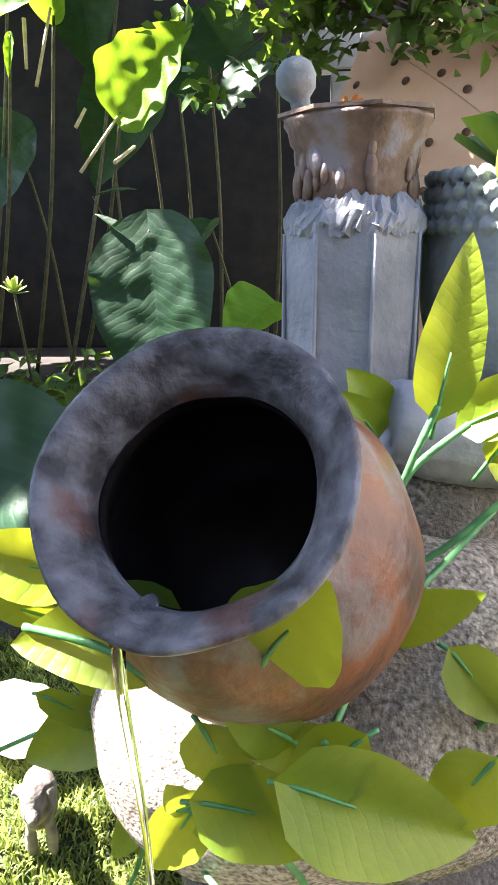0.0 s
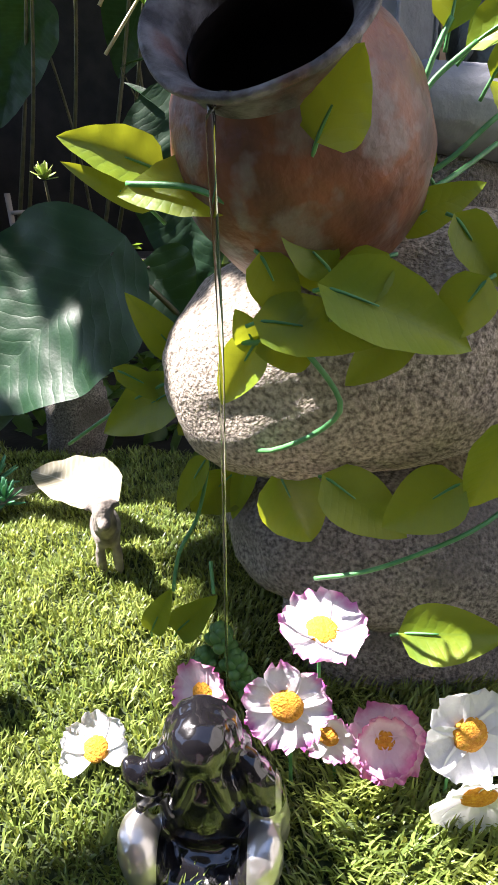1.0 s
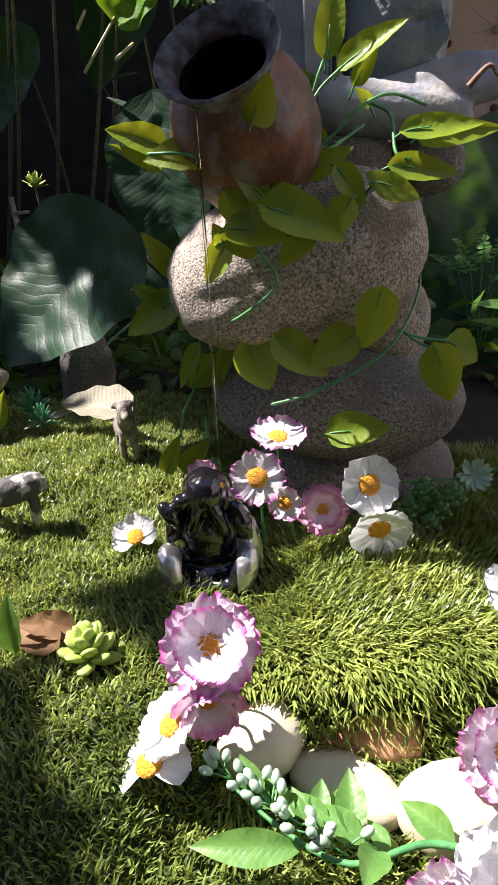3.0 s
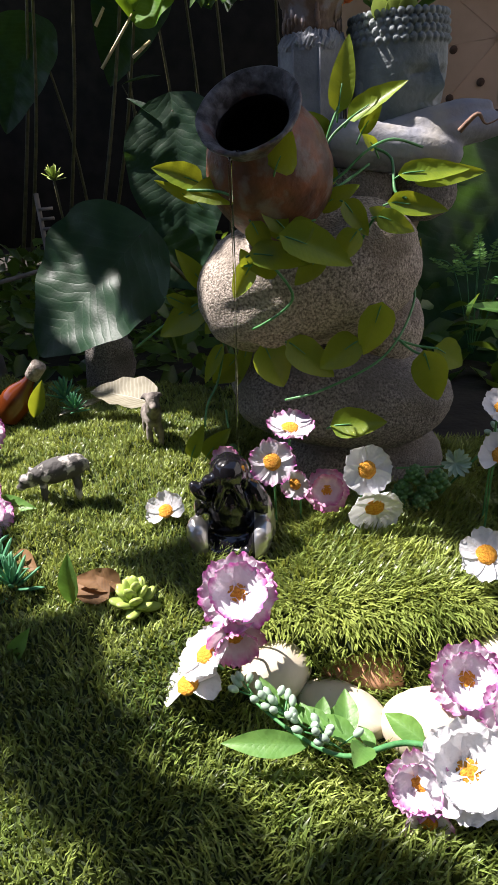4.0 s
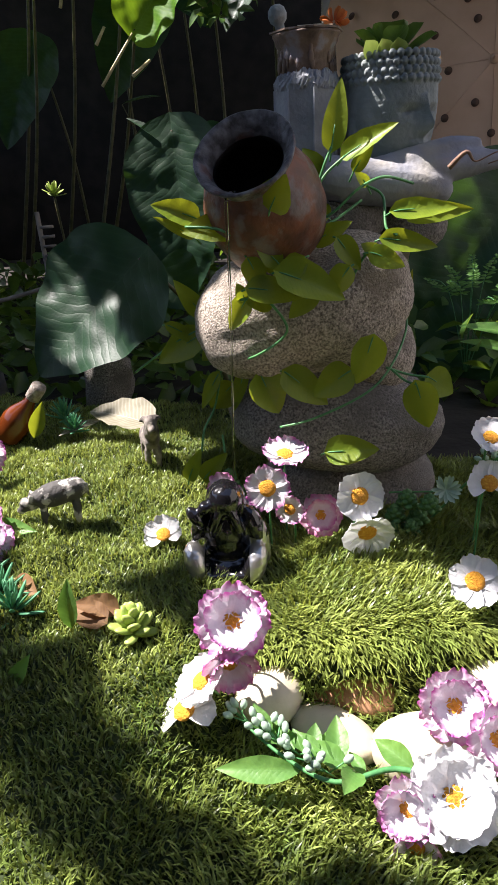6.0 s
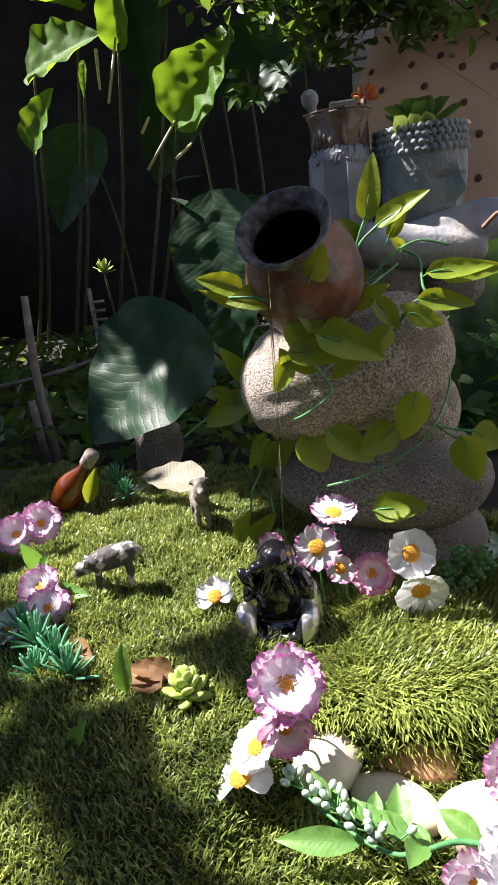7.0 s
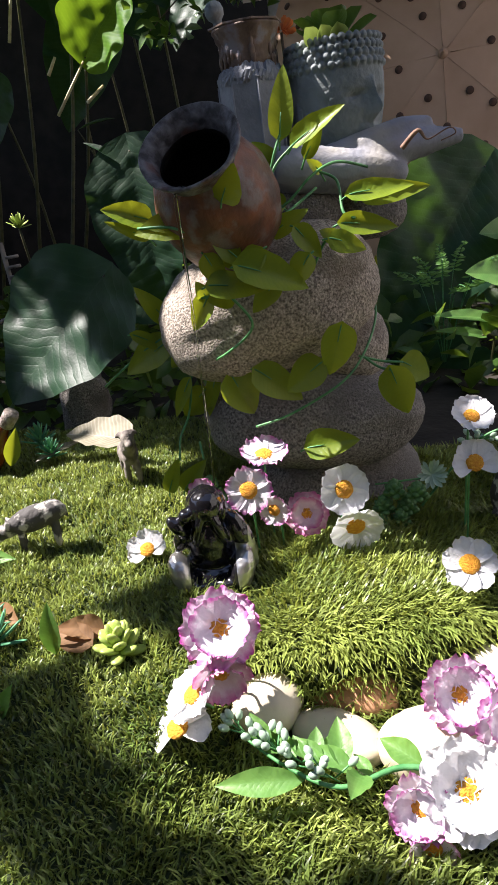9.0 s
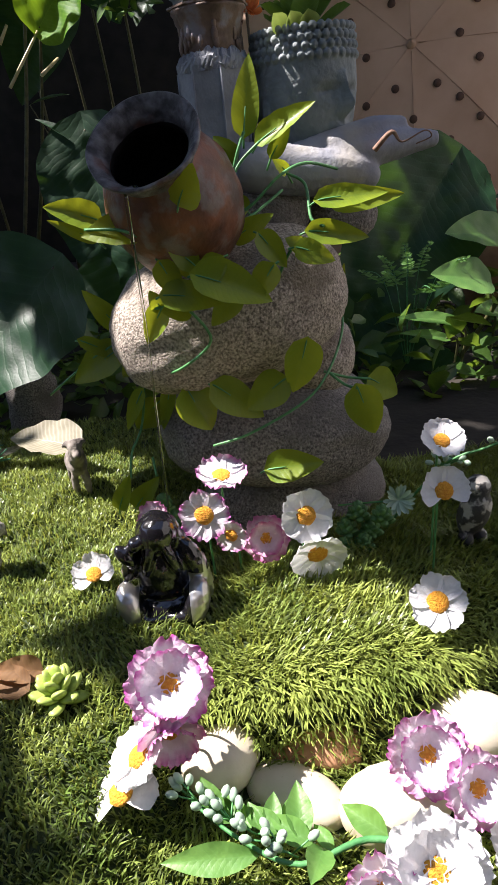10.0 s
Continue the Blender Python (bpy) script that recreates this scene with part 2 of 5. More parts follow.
wb = water.node_tree.nodes["Principled BSDF"]
wb.inputs["Transmission Weight"].default_value, wb.inputs["Roughness"].default_value = 1.0, 0.02
wb.inputs["IOR"].default_value = 1.33
M["water"] = water


# ---- building helpers ----
def mesh_of(name, verts, faces, material, smooth=True):
    me = bpy.data.meshes.new(name)
    me.from_pydata([tuple(v) for v in verts], [], faces)
    me.update()
    if smooth:
        me.shade_smooth()
    me.materials.append(material)
    return me


def bm_mesh(name, bm, material, smooth=True):
    me = bpy.data.meshes.new(name)
    bmesh.ops.recalc_face_normals(bm, faces=bm.faces)
    bm.to_mesh(me)
    bm.free()
    if smooth:
        me.shade_smooth()
    me.materials.append(material)
    return me


def part(name, me, parent, label="", m=None):
    ob = new(name, me)
    ob.parent = parent
    if m is not None:
        ob.matrix_basis = m
    return tagged(ob, label)


def thing(name, at, label, category, group="", kind="", me=None):
    ob = new(name, me)
    if isinstance(at, Matrix):
        ob.matrix_basis = at
    else:
        ob.location = at
    return tagged(ob, label, category, group, kind)


def frame_of(base, tip, normal):
    """A pose at base whose y runs to tip and whose z is near normal."""
    base, tip = Vector(base), Vector(tip)
    y = (tip - base).normalized()
    x = y.cross(Vector(normal)).normalized()
    z = x.cross(y)
    return Matrix.Translation(base) @ Matrix((x, y, z)).transposed().to_4x4()


def lathe(profile, seg=32, wob=0.0, seed=0.0):
    """Vertices and faces of a profile of (radius, height) turned round z."""
    vs, fs = [], []
    for i, (r, z) in enumerate(profile):
        for k in range(seg):
            a = 2 * math.pi * k / seg
            q = 1 + wob * noise.noise(Vector((math.cos(a) * 2 + seed, math.sin(a) * 2, z * 30)))
            vs.append((r * q * math.cos(a), r * q * math.sin(a), z))
    for i in range(len(profile) - 1):
        for k in range(seg):
            a, b = i * seg + k, i * seg + (k + 1) % seg
            fs.append((a, b, b + seg, a + seg))
    if profile[0][0] > 1e-4:
        fs.append(tuple(range(seg))[::-1])
    if profile[-1][0] > 1e-4:
        fs.append(tuple(range((len(profile) - 1) * seg, len(profile) * seg)))
    return vs, fs


def open_top(name, profile, seg, wob, material):
    v, f = lathe(profile, seg, wob)
    return mesh_of(name, v, [q for q in f if len(q) == 4], material)


def tube(points, radii, seg=8, smooth=6):
    """A round, tapered tube through points, rounded between them."""
    pts = [Vector(p) for p in points]
    if not isinstance(radii, (list, tuple)):
        radii = [radii] * len(pts)
    path, rad = [], []
    for i in range(len(pts) - 1):
        p0, p1, p2, p3 = pts[max(i - 1, 0)], pts[i], pts[i + 1], pts[min(i + 2, len(pts) - 1)]
        for k in range(smooth):
            t = k / smooth
            path.append(0.5 * (2 * p1 + (p2 - p0) * t + (2 * p0 - 5 * p1 + 4 * p2 - p3) * t * t + (3 * p1 - p0 - 3 * p2 + p3) * t ** 3))
            rad.append(radii[i] * (1 - t) + radii[i + 1] * t)
    path.append(pts[-1])
    rad.append(radii[-1])
    vs, fs = [], []
    up = Vector((0.3, 0.2, 1)).normalized()
    for i, p in enumerate(path):
        d = (path[min(i + 1, len(path) - 1)] - path[max(i - 1, 0)]).normalized()
        u = d.cross(up)
        u = u.normalized() if u.length > 1e-3 else d.cross(Vector((1, 0, 0))).normalized()
        v = d.cross(u)
        for k in range(seg):
            a = 2 * math.pi * k / seg
            vs.append(p + (u * math.cos(a) + v * math.sin(a)) * rad[i])
    for i in range(len(path) - 1):
        for k in range(seg):
            a, b = i * seg + k, i * seg + (k + 1) % seg
            fs.append((a, b, b + seg, a + seg))
    fs.append(tuple(range(seg))[::-1])
    fs.append(tuple(range((len(path) - 1) * seg, len(path) * seg)))
    return vs, fs


def tube_mesh(name, points, radii, material, seg=8, smooth=6):
    return mesh_of(name, *tube(points, radii, seg, smooth), material)


def rock(name, semi, material, rough=0.05, seed=0, sub=5, square=2.0):
    """A water-worn stone: a superellipsoid with broad and fine unevenness."""
    bm = bmesh.new()
    bmesh.ops.create_icosphere(bm, subdivisions=sub, radius=1.0)
    off = Vector((seed * 7.3, seed * 3.1, seed * 5.7))
    for v in bm.verts:
        p = v.co.normalized()
        k = (abs(p.x) ** square + abs(p.y) ** square + abs(p.z) ** square) ** (-1 / square)
        q = 1 + rough * noise.noise(p * 1.4 + off) + rough * 0.55 * noise.noise(p * 4 + off) + rough * 0.22 * noise.noise(p * 11 + off) + rough * 0.12 * noise.noise(p * 26 + off)
        v.co = Vector((p.x * semi[0], p.y * semi[1], p.z * semi[2])) * (k * q)
    return bm_mesh(name, bm, material)


def blade(name, length, width, material, shape="heart", cup=0.15, droop=0.25, fold=0.0, ripple=0.0, nu=12, nv=8, pitch=0.02, thick=0.0, seed=0):
    """A leaf: y along its length, x across, z its upper side."""
    vs, fs = [], []
    for i in range(nu + 1):
        u = i / nu
        if shape == "heart":
            h = math.sin(math.pi * min(1, u) ** 0.62) ** 0.75 * (1 - 0.15 * u) if 0 < u < 1 else 0.0
        elif shape == "lance":
            h = math.sin(math.pi * u ** 0.85) if 0 < u < 1 else 0.0
        else:
            h = math.sin(math.pi * u ** 1.7) ** 0.6 if 0 < u < 1 else 0.0
        for j in range(nv + 1):
            s = 2 * j / nv - 1
            back = 0.10 * abs(s) ** 1.5 * (1 - u) ** 3 * length if shape == "heart" else 0.0
            x = s * h * width / 2
            y = u * length - back
            z = cup * width * s * s * h - droop * length * u * u + fold * abs(x)
            z += ripple * width * math.sin(u * 23 + seed + 3 * s) * abs(s) ** 2 * h
            z -= 0.02 * pitch * abs(math.sin(math.pi * (y - 0.7 * abs(x)) / pitch)) ** 0.5 * -1
            z += 0.02 * width * noise.noise(Vector((x * 20, y * 20, seed * 3.3)))
            vs.append((x, y, z))
    for i in range(nu):
        for j in range(nv):
            a = i * (nv + 1) + j
            fs.append((a, a + 1, a + nv + 2, a + nv + 1))
    return mesh_of(name, vs, fs, material)


# ---- ground ----
def smooth(a, b, x):
    t = min(1, max(0, (x - a) / (b - a)))
    return t * t * (3 - 2 * t)


def edge_y(x):
    """The front edge of the upper bed."""
    return -0.116 - 0.016 * math.sin(x * 9 + 0.6) + 0.05 * smooth(0.22, 0.45, x)


def bed(x, y):
    """Garden x and y turned to run along and across the bed's front edge."""
    return 1.027 * (x - 0.005) + 0.063 * (y - 0.003), 0.844 * (y - 0.003) - 0.063 * (x - 0.005)


def ground_z(x, y):
    x, y = bed(x, y)
    top = 0.056 - 0.16 * smooth(-0.15, 0.6, y) * 0.36
    top += 0.012 * noise.noise(Vector((x * 5, y * 5, 1.5))) + 0.022 * math.exp(-((x + 0.33) ** 2 + (y - 0.33) ** 2) / 0.03)
    lumps = noise.noise(Vector((x * 17, y * 17, 3.5))) + 0.5 * noise.noise(Vector((x * 38, y * 38, 2.5)))
    top += (0.004 + 0.013 * smooth(0.0, -0.15, x)) * lumps
    low = 0.002 + 0.003 * lumps + 0.006 * noise.noise(Vector((x * 6, y * 6, 4.5)))
    e = edge_y(x)
    run = 0.035 + 0.25 * smooth(0.02, -0.15, x)
    return 0.0075 - 0.037 * x + low + (top - low) * smooth(e - run, e, y)


def turf_back(x):
    return 0.82 - 0.30 * smooth(-0.05, 0.30, x) + 0.02 * math.sin(x * 14)


ground = mesh_of("ground", [(-60, -60, -0.06), (60, -60, -0.06), (60, 90, -0.06), (-60, 90, -0.06)], [(0, 1, 2, 3)], M["soil"])
thing("ground", (0, 0, 0), "dark bare garden soil under the planting", "ground", kind="structure", me=ground)

nx, ny = 150, 130
vs, fs = [], []
for j in range(ny + 1):
    for i in range(nx + 1):
        x, y = -1.05 + 2.1 * i / nx, -1.1 + 1.95 * j / ny
        y = min(y, turf_back(x))
        z = ground_z(x, y)
        if j == ny or i in (0, nx) or j == 0:
            z = -0.06
        vs.append((x, y, z))
for j in range(ny):
    for i in range(nx):
        a = j * (nx + 1) + i
        fs.append((a, a + 1, a + nx + 2, a + nx + 1))
thing("turf_bed", (0, 0, 0), "uneven raised bed covered with turf backing", "turf", kind="structure", me=mesh_of("turf_bed", vs, fs, M["turf_base"]))


# bare spots in the lower turf where pebbles lie: x, y and radius
PEBBLES = [(0.052, -0.183, 0.040), (0.109, -0.208, 0.032), (0.145, -0.229, 0.030), (0.218, -0.238, 0.050), (0.317, -0.151, 0.046)]


def turf(count):
    """Blades of artificial grass, combed in patches, longer along the front edge."""
    rng = np.random.default_rng(4)
    xs = rng.uniform(-0.80, 0.70, count)
    ys = -0.70 + 1.54 * rng.random(count) ** 1.2
    keep = ys < np.array([turf_back(x) + 0.005 for x in xs])
    for px, py, pa in PEBBLES:
        keep &= (xs - px) ** 2 + ((ys - py) * 1.25) ** 2 > pa ** 2
    xs, ys = xs[keep], ys[keep]
    v = np.zeros((len(xs), 5, 3), np.float32)
    r = rng.random((len(xs), 4))
    for k in range(len(xs)):
        x, y = xs[k], ys[k]
        z = ground_z(x, y)
        bx, by = bed(x, y)
        front = math.exp(-((by - edge_y(bx)) / 0.05) ** 2) * smooth(-0.05, 0.05, x)
        comb = noise.noise(Vector((x * 9, y * 9, 7.0)))
        moss = smooth(-0.02, -0.14, x)
        a = -1.2 + 2.4 * comb + (r[k, 0] - 0.5) * (4.2 + 2.0 * moss)
        a = a * (1 - 0.75 * front) - 1.57 * 0.75 * front
        ln = (0.011 + 0.011 * r[k, 1]) * (1 - 0.25 * moss) * (1 + 0.5 * front) * (1 + 0.3 * smooth(0.0, 0.15, x))
        lean = 0.35 + 0.75 * r[k, 2] + 0.5 * front
        dx, dy = math.cos(a), math.sin(a)
        w = (0.00085 + 0.0005 * r[k, 3]) * (1 + 0.1 * front + 0.15 * smooth(0.0, 0.15, x))
        ox, oy = -dy * w, dx * w
        c, s = math.cos(lean * 0.55), math.sin(lean * 0.55)
        mx, my, mz = x + dx * s * ln * 0.55, y + dy * s * ln * 0.55, z + c * ln * 0.55
        c2, s2 = math.cos(lean * 1.25), math.sin(lean * 1.25)
        v[k] = ((x - ox, y - oy, z), (x + ox, y + oy, z), (mx + ox, my + oy, mz), (mx - ox, my - oy, mz), (mx + dx * s2 * ln * 0.5, my + dy * s2 * ln * 0.5, mz + c2 * ln * 0.5))
    n = len(xs)
    me = bpy.data.meshes.new("turf_blades")
    me.vertices.add(n * 5)
    me.vertices.foreach_set("co", v.reshape(-1))
    base = np.arange(n)[:, None] * 5
    loops = (base + np.array([[0, 1, 2, 3, 3, 2, 4]])).reshape(-1)
    me.loops.add(n * 7)
    me.loops.foreach_set("vertex_index", loops.astype(np.int32))
    me.polygons.add(n * 2)
    me.polygons.foreach_set("loop_start", (np.arange(n)[:, None] * 7 + np.array([[0, 4]])).reshape(-1).astype(np.int32))
    me.update(calc_edges=True)
    me.materials.append(M["turf"])
    return me


thing("artificial_turf", (0, 0, 0), "bright green artificial turf with fine bent blades", "turf", kind="stuff", me=turf(240000))
tn = M["turf"].node_tree
isl = tn.nodes.new("ShaderNodeNewGeometry")
hs = tn.nodes.new("ShaderNodeHueSaturation")
mr = tn.nodes.new("ShaderNodeMapRange")
mr.inputs["To Min"].default_value, mr.inputs["To Max"].default_value = 0.3, 2.2
tn.links.new(isl.outputs["Random Per Island"], mr.inputs["Value"])
tn.links.new(mr.outputs["Result"], hs.inputs["Value"])
pb = tn.nodes["Principled BSDF"]
tn.links.new(pb.inputs["Base Color"].links[0].from_socket, hs.inputs["Color"])
tn.links.new(hs.outputs["Color"], pb.inputs["Base Color"])

# ---- the stack of boulders, the pot and the water ----
thing("boulder", pose(0.167, 0.362, 0.038, 0, 0, 10), "broad flat grey base stone set in the turf", "boulder", "stacked boulders", me=rock("boulder", (0.155, 0.12, 0.085), M["granite_dark"], 0.05, 3, square=2.4))
thing("boulder", pose(0.139, 0.328, 0.187, 0, 6, 5), "rounded dark grey granite boulder in the stack's middle", "boulder", "stacked boulders", me=rock("boulder", (0.186, 0.135, 0.092), M["granite_dark"], 0.05, 1, square=2.3))
thing("boulder", pose(0.206, 0.340, 0.290, 0, -20, 0), "brownish wedge stone squeezed between two boulders", "boulder", "stacked boulders", me=rock("boulder", (0.070, 0.085, 0.070), M["granite"], 0.06, 5))
thing("boulder", pose(0.088, 0.282, 0.388, 0, -14, 0), "large speckled tan granite boulder on top of stack", "boulder", "stacked boulders", me=rock("boulder", (0.172, 0.137, 0.101), M["granite"], 0.045, 2, square=2.3))

POT_N = Vector((-0.19, -0.72, 0.69)).normalized()
MOUTH = Vector((0.025, 0.100, 0.611))
pot = thing("clay_pot", frame_of(MOUTH - POT_N * 0.103, MOUTH - POT_N * 0.103 + POT_N.cross(Vector((0, 1, 0.4))), POT_N) @ Matrix.Scale(0.95, 4), "tilted brown clay pot with a flared grey rim, spilling water", "pot")
prof = [(0.0, -0.086), (0.041, -0.084), (0.060, -0.072), (0.078, -0.042), (0.085, -0.004), (0.082, 0.030), (0.071, 0.058), (0.058, 0.074), (0.052, 0.082)]
part("body", open_top("body", prof, 64, 0.02, M["clay"]), pot, "brown clay body with pale mottling and painted glints")
part("inside", open_top("inside", [(0.0473, 0.0860), (0.048, 0.079), (0.051, 0.072), (0.066, 0.045), (0.075, 0.0), (0.065, -0.05), (0.0, -0.070)], 48, 0.02, M["pot_inside"]), pot, "near-black brown wet inside")
rimp = [(0.052, 0.080), (0.054, 0.088), (0.0585, 0.097), (0.0640, 0.103), (0.0668, 0.106), (0.0668, 0.1095), (0.0640, 0.1105), (0.0588, 0.106), (0.0525, 0.099), (0.0490, 0.092), (0.0475, 0.085)]
rv, rf = lathe(rimp, 72, 0.035, 2.0)
part("rim", mesh_of("rim", rv, rf[:-2], M["clay_rim"]), pot, "flared weathered grey rim")
lip = Vector((0.008, 0.071, 0.562))
foot = Vector((-0.028, 0.185, 0.055))
stream = [lip + Vector((0.006, 0.014, 0.005)), lip + Vector((0, 0.004, 0.003)), lip + Vector((-0.003, -0.004, -0.012)), lip * 0.75 + foot * 0.25, lip * 0.5 + foot * 0.5, lip * 0.25 + foot * 0.75, foot]
thing("water_stream", (0, 0, 0), "thin clear stream of water falling from the pot", "water", me=tube_mesh("water_stream", stream, [0.003, 0.0034, 0.0024, 0.0017, 0.0015, 0.0013, 0.0011], M["water"], 10))


def welded(name, bm, material, voxel, rounds=4):
    """One closed, softened skin round all that bm holds."""
    tmp = new("tmp", bm_mesh(name, bm, material))
    md = tmp.modifiers.new("weld", "REMESH")
    md.mode, md.voxel_size, md.use_smooth_shade = "VOXEL", voxel, True
    me = bpy.data.meshes.new_from_object(tmp.evaluated_get(bpy.context.evaluated_depsgraph_get()))
    me.name = name
    bpy.data.objects.remove(tmp)
    bm = bmesh.new()
    bm.from_mesh(me)
    for _ in range(rounds):
        bmesh.ops.smooth_vert(bm, verts=bm.verts, factor=0.5, use_axis_x=True, use_axis_y=True, use_axis_z=True)
    for v in bm.verts:
        v.co += v.co.normalized() * 0.0012 * noise.noise(v.co * 160)
    bm.to_mesh(me)
    bm.free()
    me.shade_smooth()
    if not me.materials:
        me.materials.append(material)
    return me


# ---- ornaments behind the pot ----
ped = rock("stone_pedestal", (0.105, 0.085, 0.29), M["granite_dark"], 0.03, 9, 4, 6.0)
thing("stone_pedestal", pose(0.151, 0.554, 0.242), "dark upright stone block behind the boulders", "pedestal", me=ped)

col = thing("column", pose(0.099, 0.368, 0.510, 0, 0, 12) @ Matrix.Scale(0.96, 4), "weathered white octagonal plaster column with a bronze capital", "column")
vs, fs = lathe([(0.053, 0.02), (0.0505, 0.10), (0.0515, 0.196), (0.049, 0.203), (0.040, 0.206)], 8)
part("shaft", mesh_of("shaft", vs, fs, M["concrete"], False), col, "chipped pale octagonal shaft")
for k in range(8):
    a = radians(45 * k)
    part("arris", tube_mesh("arris", [(0.0535 * math.cos(a), 0.0535 * math.sin(a), 0.02), (0.0515 * math.cos(a), 0.0515 * math.sin(a), 0.19)], 0.0016, M["concrete"], 6, 2), col)
rngc = random.Random(3)
cv, cf = lathe([(0.0500, 0.189), (0.0512, 0.194), (0.0508, 0.199), (0.0490, 0.204), (0.0455, 0.208), (0.0420, 0.213), (0.0400, 0.214)], 90)
cv = [(x * (1 + q), y * (1 + q), z + w) for (x, y, z), q, w in ((p, rngc.uniform(-0.05, 0.035), rngc.uniform(-0.0028, 0.0028) + 0.004 * noise.noise(Vector((p[0] * 60, p[1] * 60, 0)))) for p in cv)]
part("plaster_crust", mesh_of("plaster_crust", cv, cf[:-2], M["concrete"], False), col, "crumbling white plaster collar")
vs, fs = lathe([(0.040, 0.200), (0.041, 0.225), (0.043, 0.245), (0.047, 0.250), (0.049, 0.258), (0.052, 0.262), (0.052, 0.265), (0.045, 0.266), (0.0, 0.266)], 24, 0.04)
part("capital", mesh_of("capital", vs, fs, M["bronze"]), col, "brown cast capital with scrolled relief")
bm = bmesh.new()
for k in range(56):
    a, z = rngc.random() * 6.283, 0.214 + rngc.random() * 0.032
    bmesh.ops.create_uvsphere(bm, u_segments=8, v_segments=5, radius=0.0036 + rngc.random() * 0.003, matrix=Matrix.Translation((0.0415 * math.cos(a), 0.0415 * math.sin(a), z)) @ Matrix.Rotation(a, 4, "Z") @ Matrix.Diagonal((0.6, 0.8, 1.8, 1)))
part("relief", bm_mesh("relief", bm, M["bronze"]), col)
part("plate", mesh_of("plate", *lathe([(0.048, 0.264), (0.0565, 0.266), (0.0565, 0.2685), (0.0, 0.2695)], 8), M["bronze"], False), col)
part("knob", mesh_of("knob", *lathe([(0.0, 0.0), (0.009, 0.002), (0.007, 0.010), (0.0075, 0.014), (0.0125, 0.019), (0.0145, 0.027), (0.0125, 0.035), (0.007, 0.040), (0.0, 0.0415)], 20, 0.05), M["grey_stone"]), col, "small rounded grey finial", pose(-0.036, 0.012, 0.266, 0, -12, 0))


def head_planter():
    """A plain carved head, hollow at the top, with rows of curls round its rim."""
    bm = bmesh.new()
    seg, rows = 56, 44
    grid = []
    for i in range(rows + 1):
        t = i / rows
        z = t * 0.185
        ring = []
        for k in range(seg):
            a = 2 * math.pi * k / seg
            r = 0.048 + 0.026 * math.sin(math.pi * min(1, 0.12 + t * 0.62)) - 0.016 * (1 - t) ** 3 - 0.004 * smooth(0.86, 1, t)
            x, y = r * math.sin(a), -r * math.cos(a) * 1.08
            d = math.cos(a)
            if d > 0 and t < 0.70:
                s, h = r * math.sin(a), z - 0.014
                y -= 0.022 * math.exp(-(s / 0.008) ** 2) * math.exp(-((h - 0.070) / 0.015) ** 2)
                y -= 0.010 * math.exp(-(s / 0.007) ** 2) * math.exp(-((h - 0.092) / 0.02) ** 2)
                y -= 0.010 * math.exp(-(s / 0.017) ** 2) * (math.exp(-((h - 0.046) / 0.004) ** 2) + 0.9 * math.exp(-((h - 0.036) / 0.0045) ** 2))
                y += 0.013 * math.exp(-((abs(s) - 0.023) / 0.012) ** 2) * math.exp(-((h - 0.090) / 0.008) ** 2)
                y -= 0.007 * math.exp(-((abs(s) - 0.023) / 0.010) ** 2) * math.exp(-((h - 0.087) / 0.004) ** 2)
                y -= 0.009 * math.exp(-(s / 0.014) ** 2) * math.exp(-((h - 0.016) / 0.010) ** 2)
            ring.append(bm.verts.new((x, y, z)))
        grid.append(ring)
    for t, r in ((0.176, 0.058), (0.150, 0.052)):
        grid.append([bm.verts.new((r * math.sin(2 * math.pi * k / seg), -r * math.cos(2 * math.pi * k / seg), t)) for k in range(seg)])
    for i in range(len(grid) - 1):
        for k in range(seg):
            bm.faces.new((grid[i][k], grid[i][(k + 1) % seg], grid[i + 1][(k + 1) % seg], grid[i + 1][k]))
    bm.faces.new(grid[0][::-1])
    bm.faces.new(grid[-1])
    for row in range(4):
        z = 0.150 + row * 0.0112
        r = 0.0725 - 0.0012 * row
        n = 38
        for k in range(n):
            a = 2 * math.pi * (k + 0.5 * (row % 2)) / n
            bmesh.ops.create_uvsphere(bm, u_segments=7, v_segments=5, radius=0.0060, matrix=Matrix.Translation((r * math.sin(a), -r * 1.07 * math.cos(a), z)))
    for k in (-1, 1):
        bmesh.ops.create_uvsphere(bm, u_segments=10, v_segments=8, radius=0.012, matrix=Matrix.Translation((0.071 * k, 0.004, 0.078)) @ Matrix.Diagonal((0.45, 0.8, 2.2, 1)))
    return welded("head_planter", bm, M["grey_stone"], 0.0013, 1)


thing("head_planter", pose(0.222, 0.385, 0.553, 0, 0, 38) @ Matrix.Scale(0.95, 4), "grey stone head planter with curled hair, holding a succulent", "planter", me=head_planter())
agave = thing("succulent_plant", (0.222, 0.385, 0.722), "broad-leaved dark green succulent growing in the head planter", "succulent")
for k in range(16):
    a, e = k * 2.4, 0.35 + 0.05 * k
    d = Vector((math.cos(a) * math.cos(e), math.sin(a) * math.cos(e), math.sin(e)))
    ln = 0.075 - 0.0015 * k
    part("leaf", blade("leaf", ln, 0.036, M["foliage"], "spoon", 0.3, -0.1, nu=8, nv=4), agave, "", frame_of((0, 0, 0.0), d, (0, 0, 1) if e < 1 else (-d.x, -d.y, 0.2)))
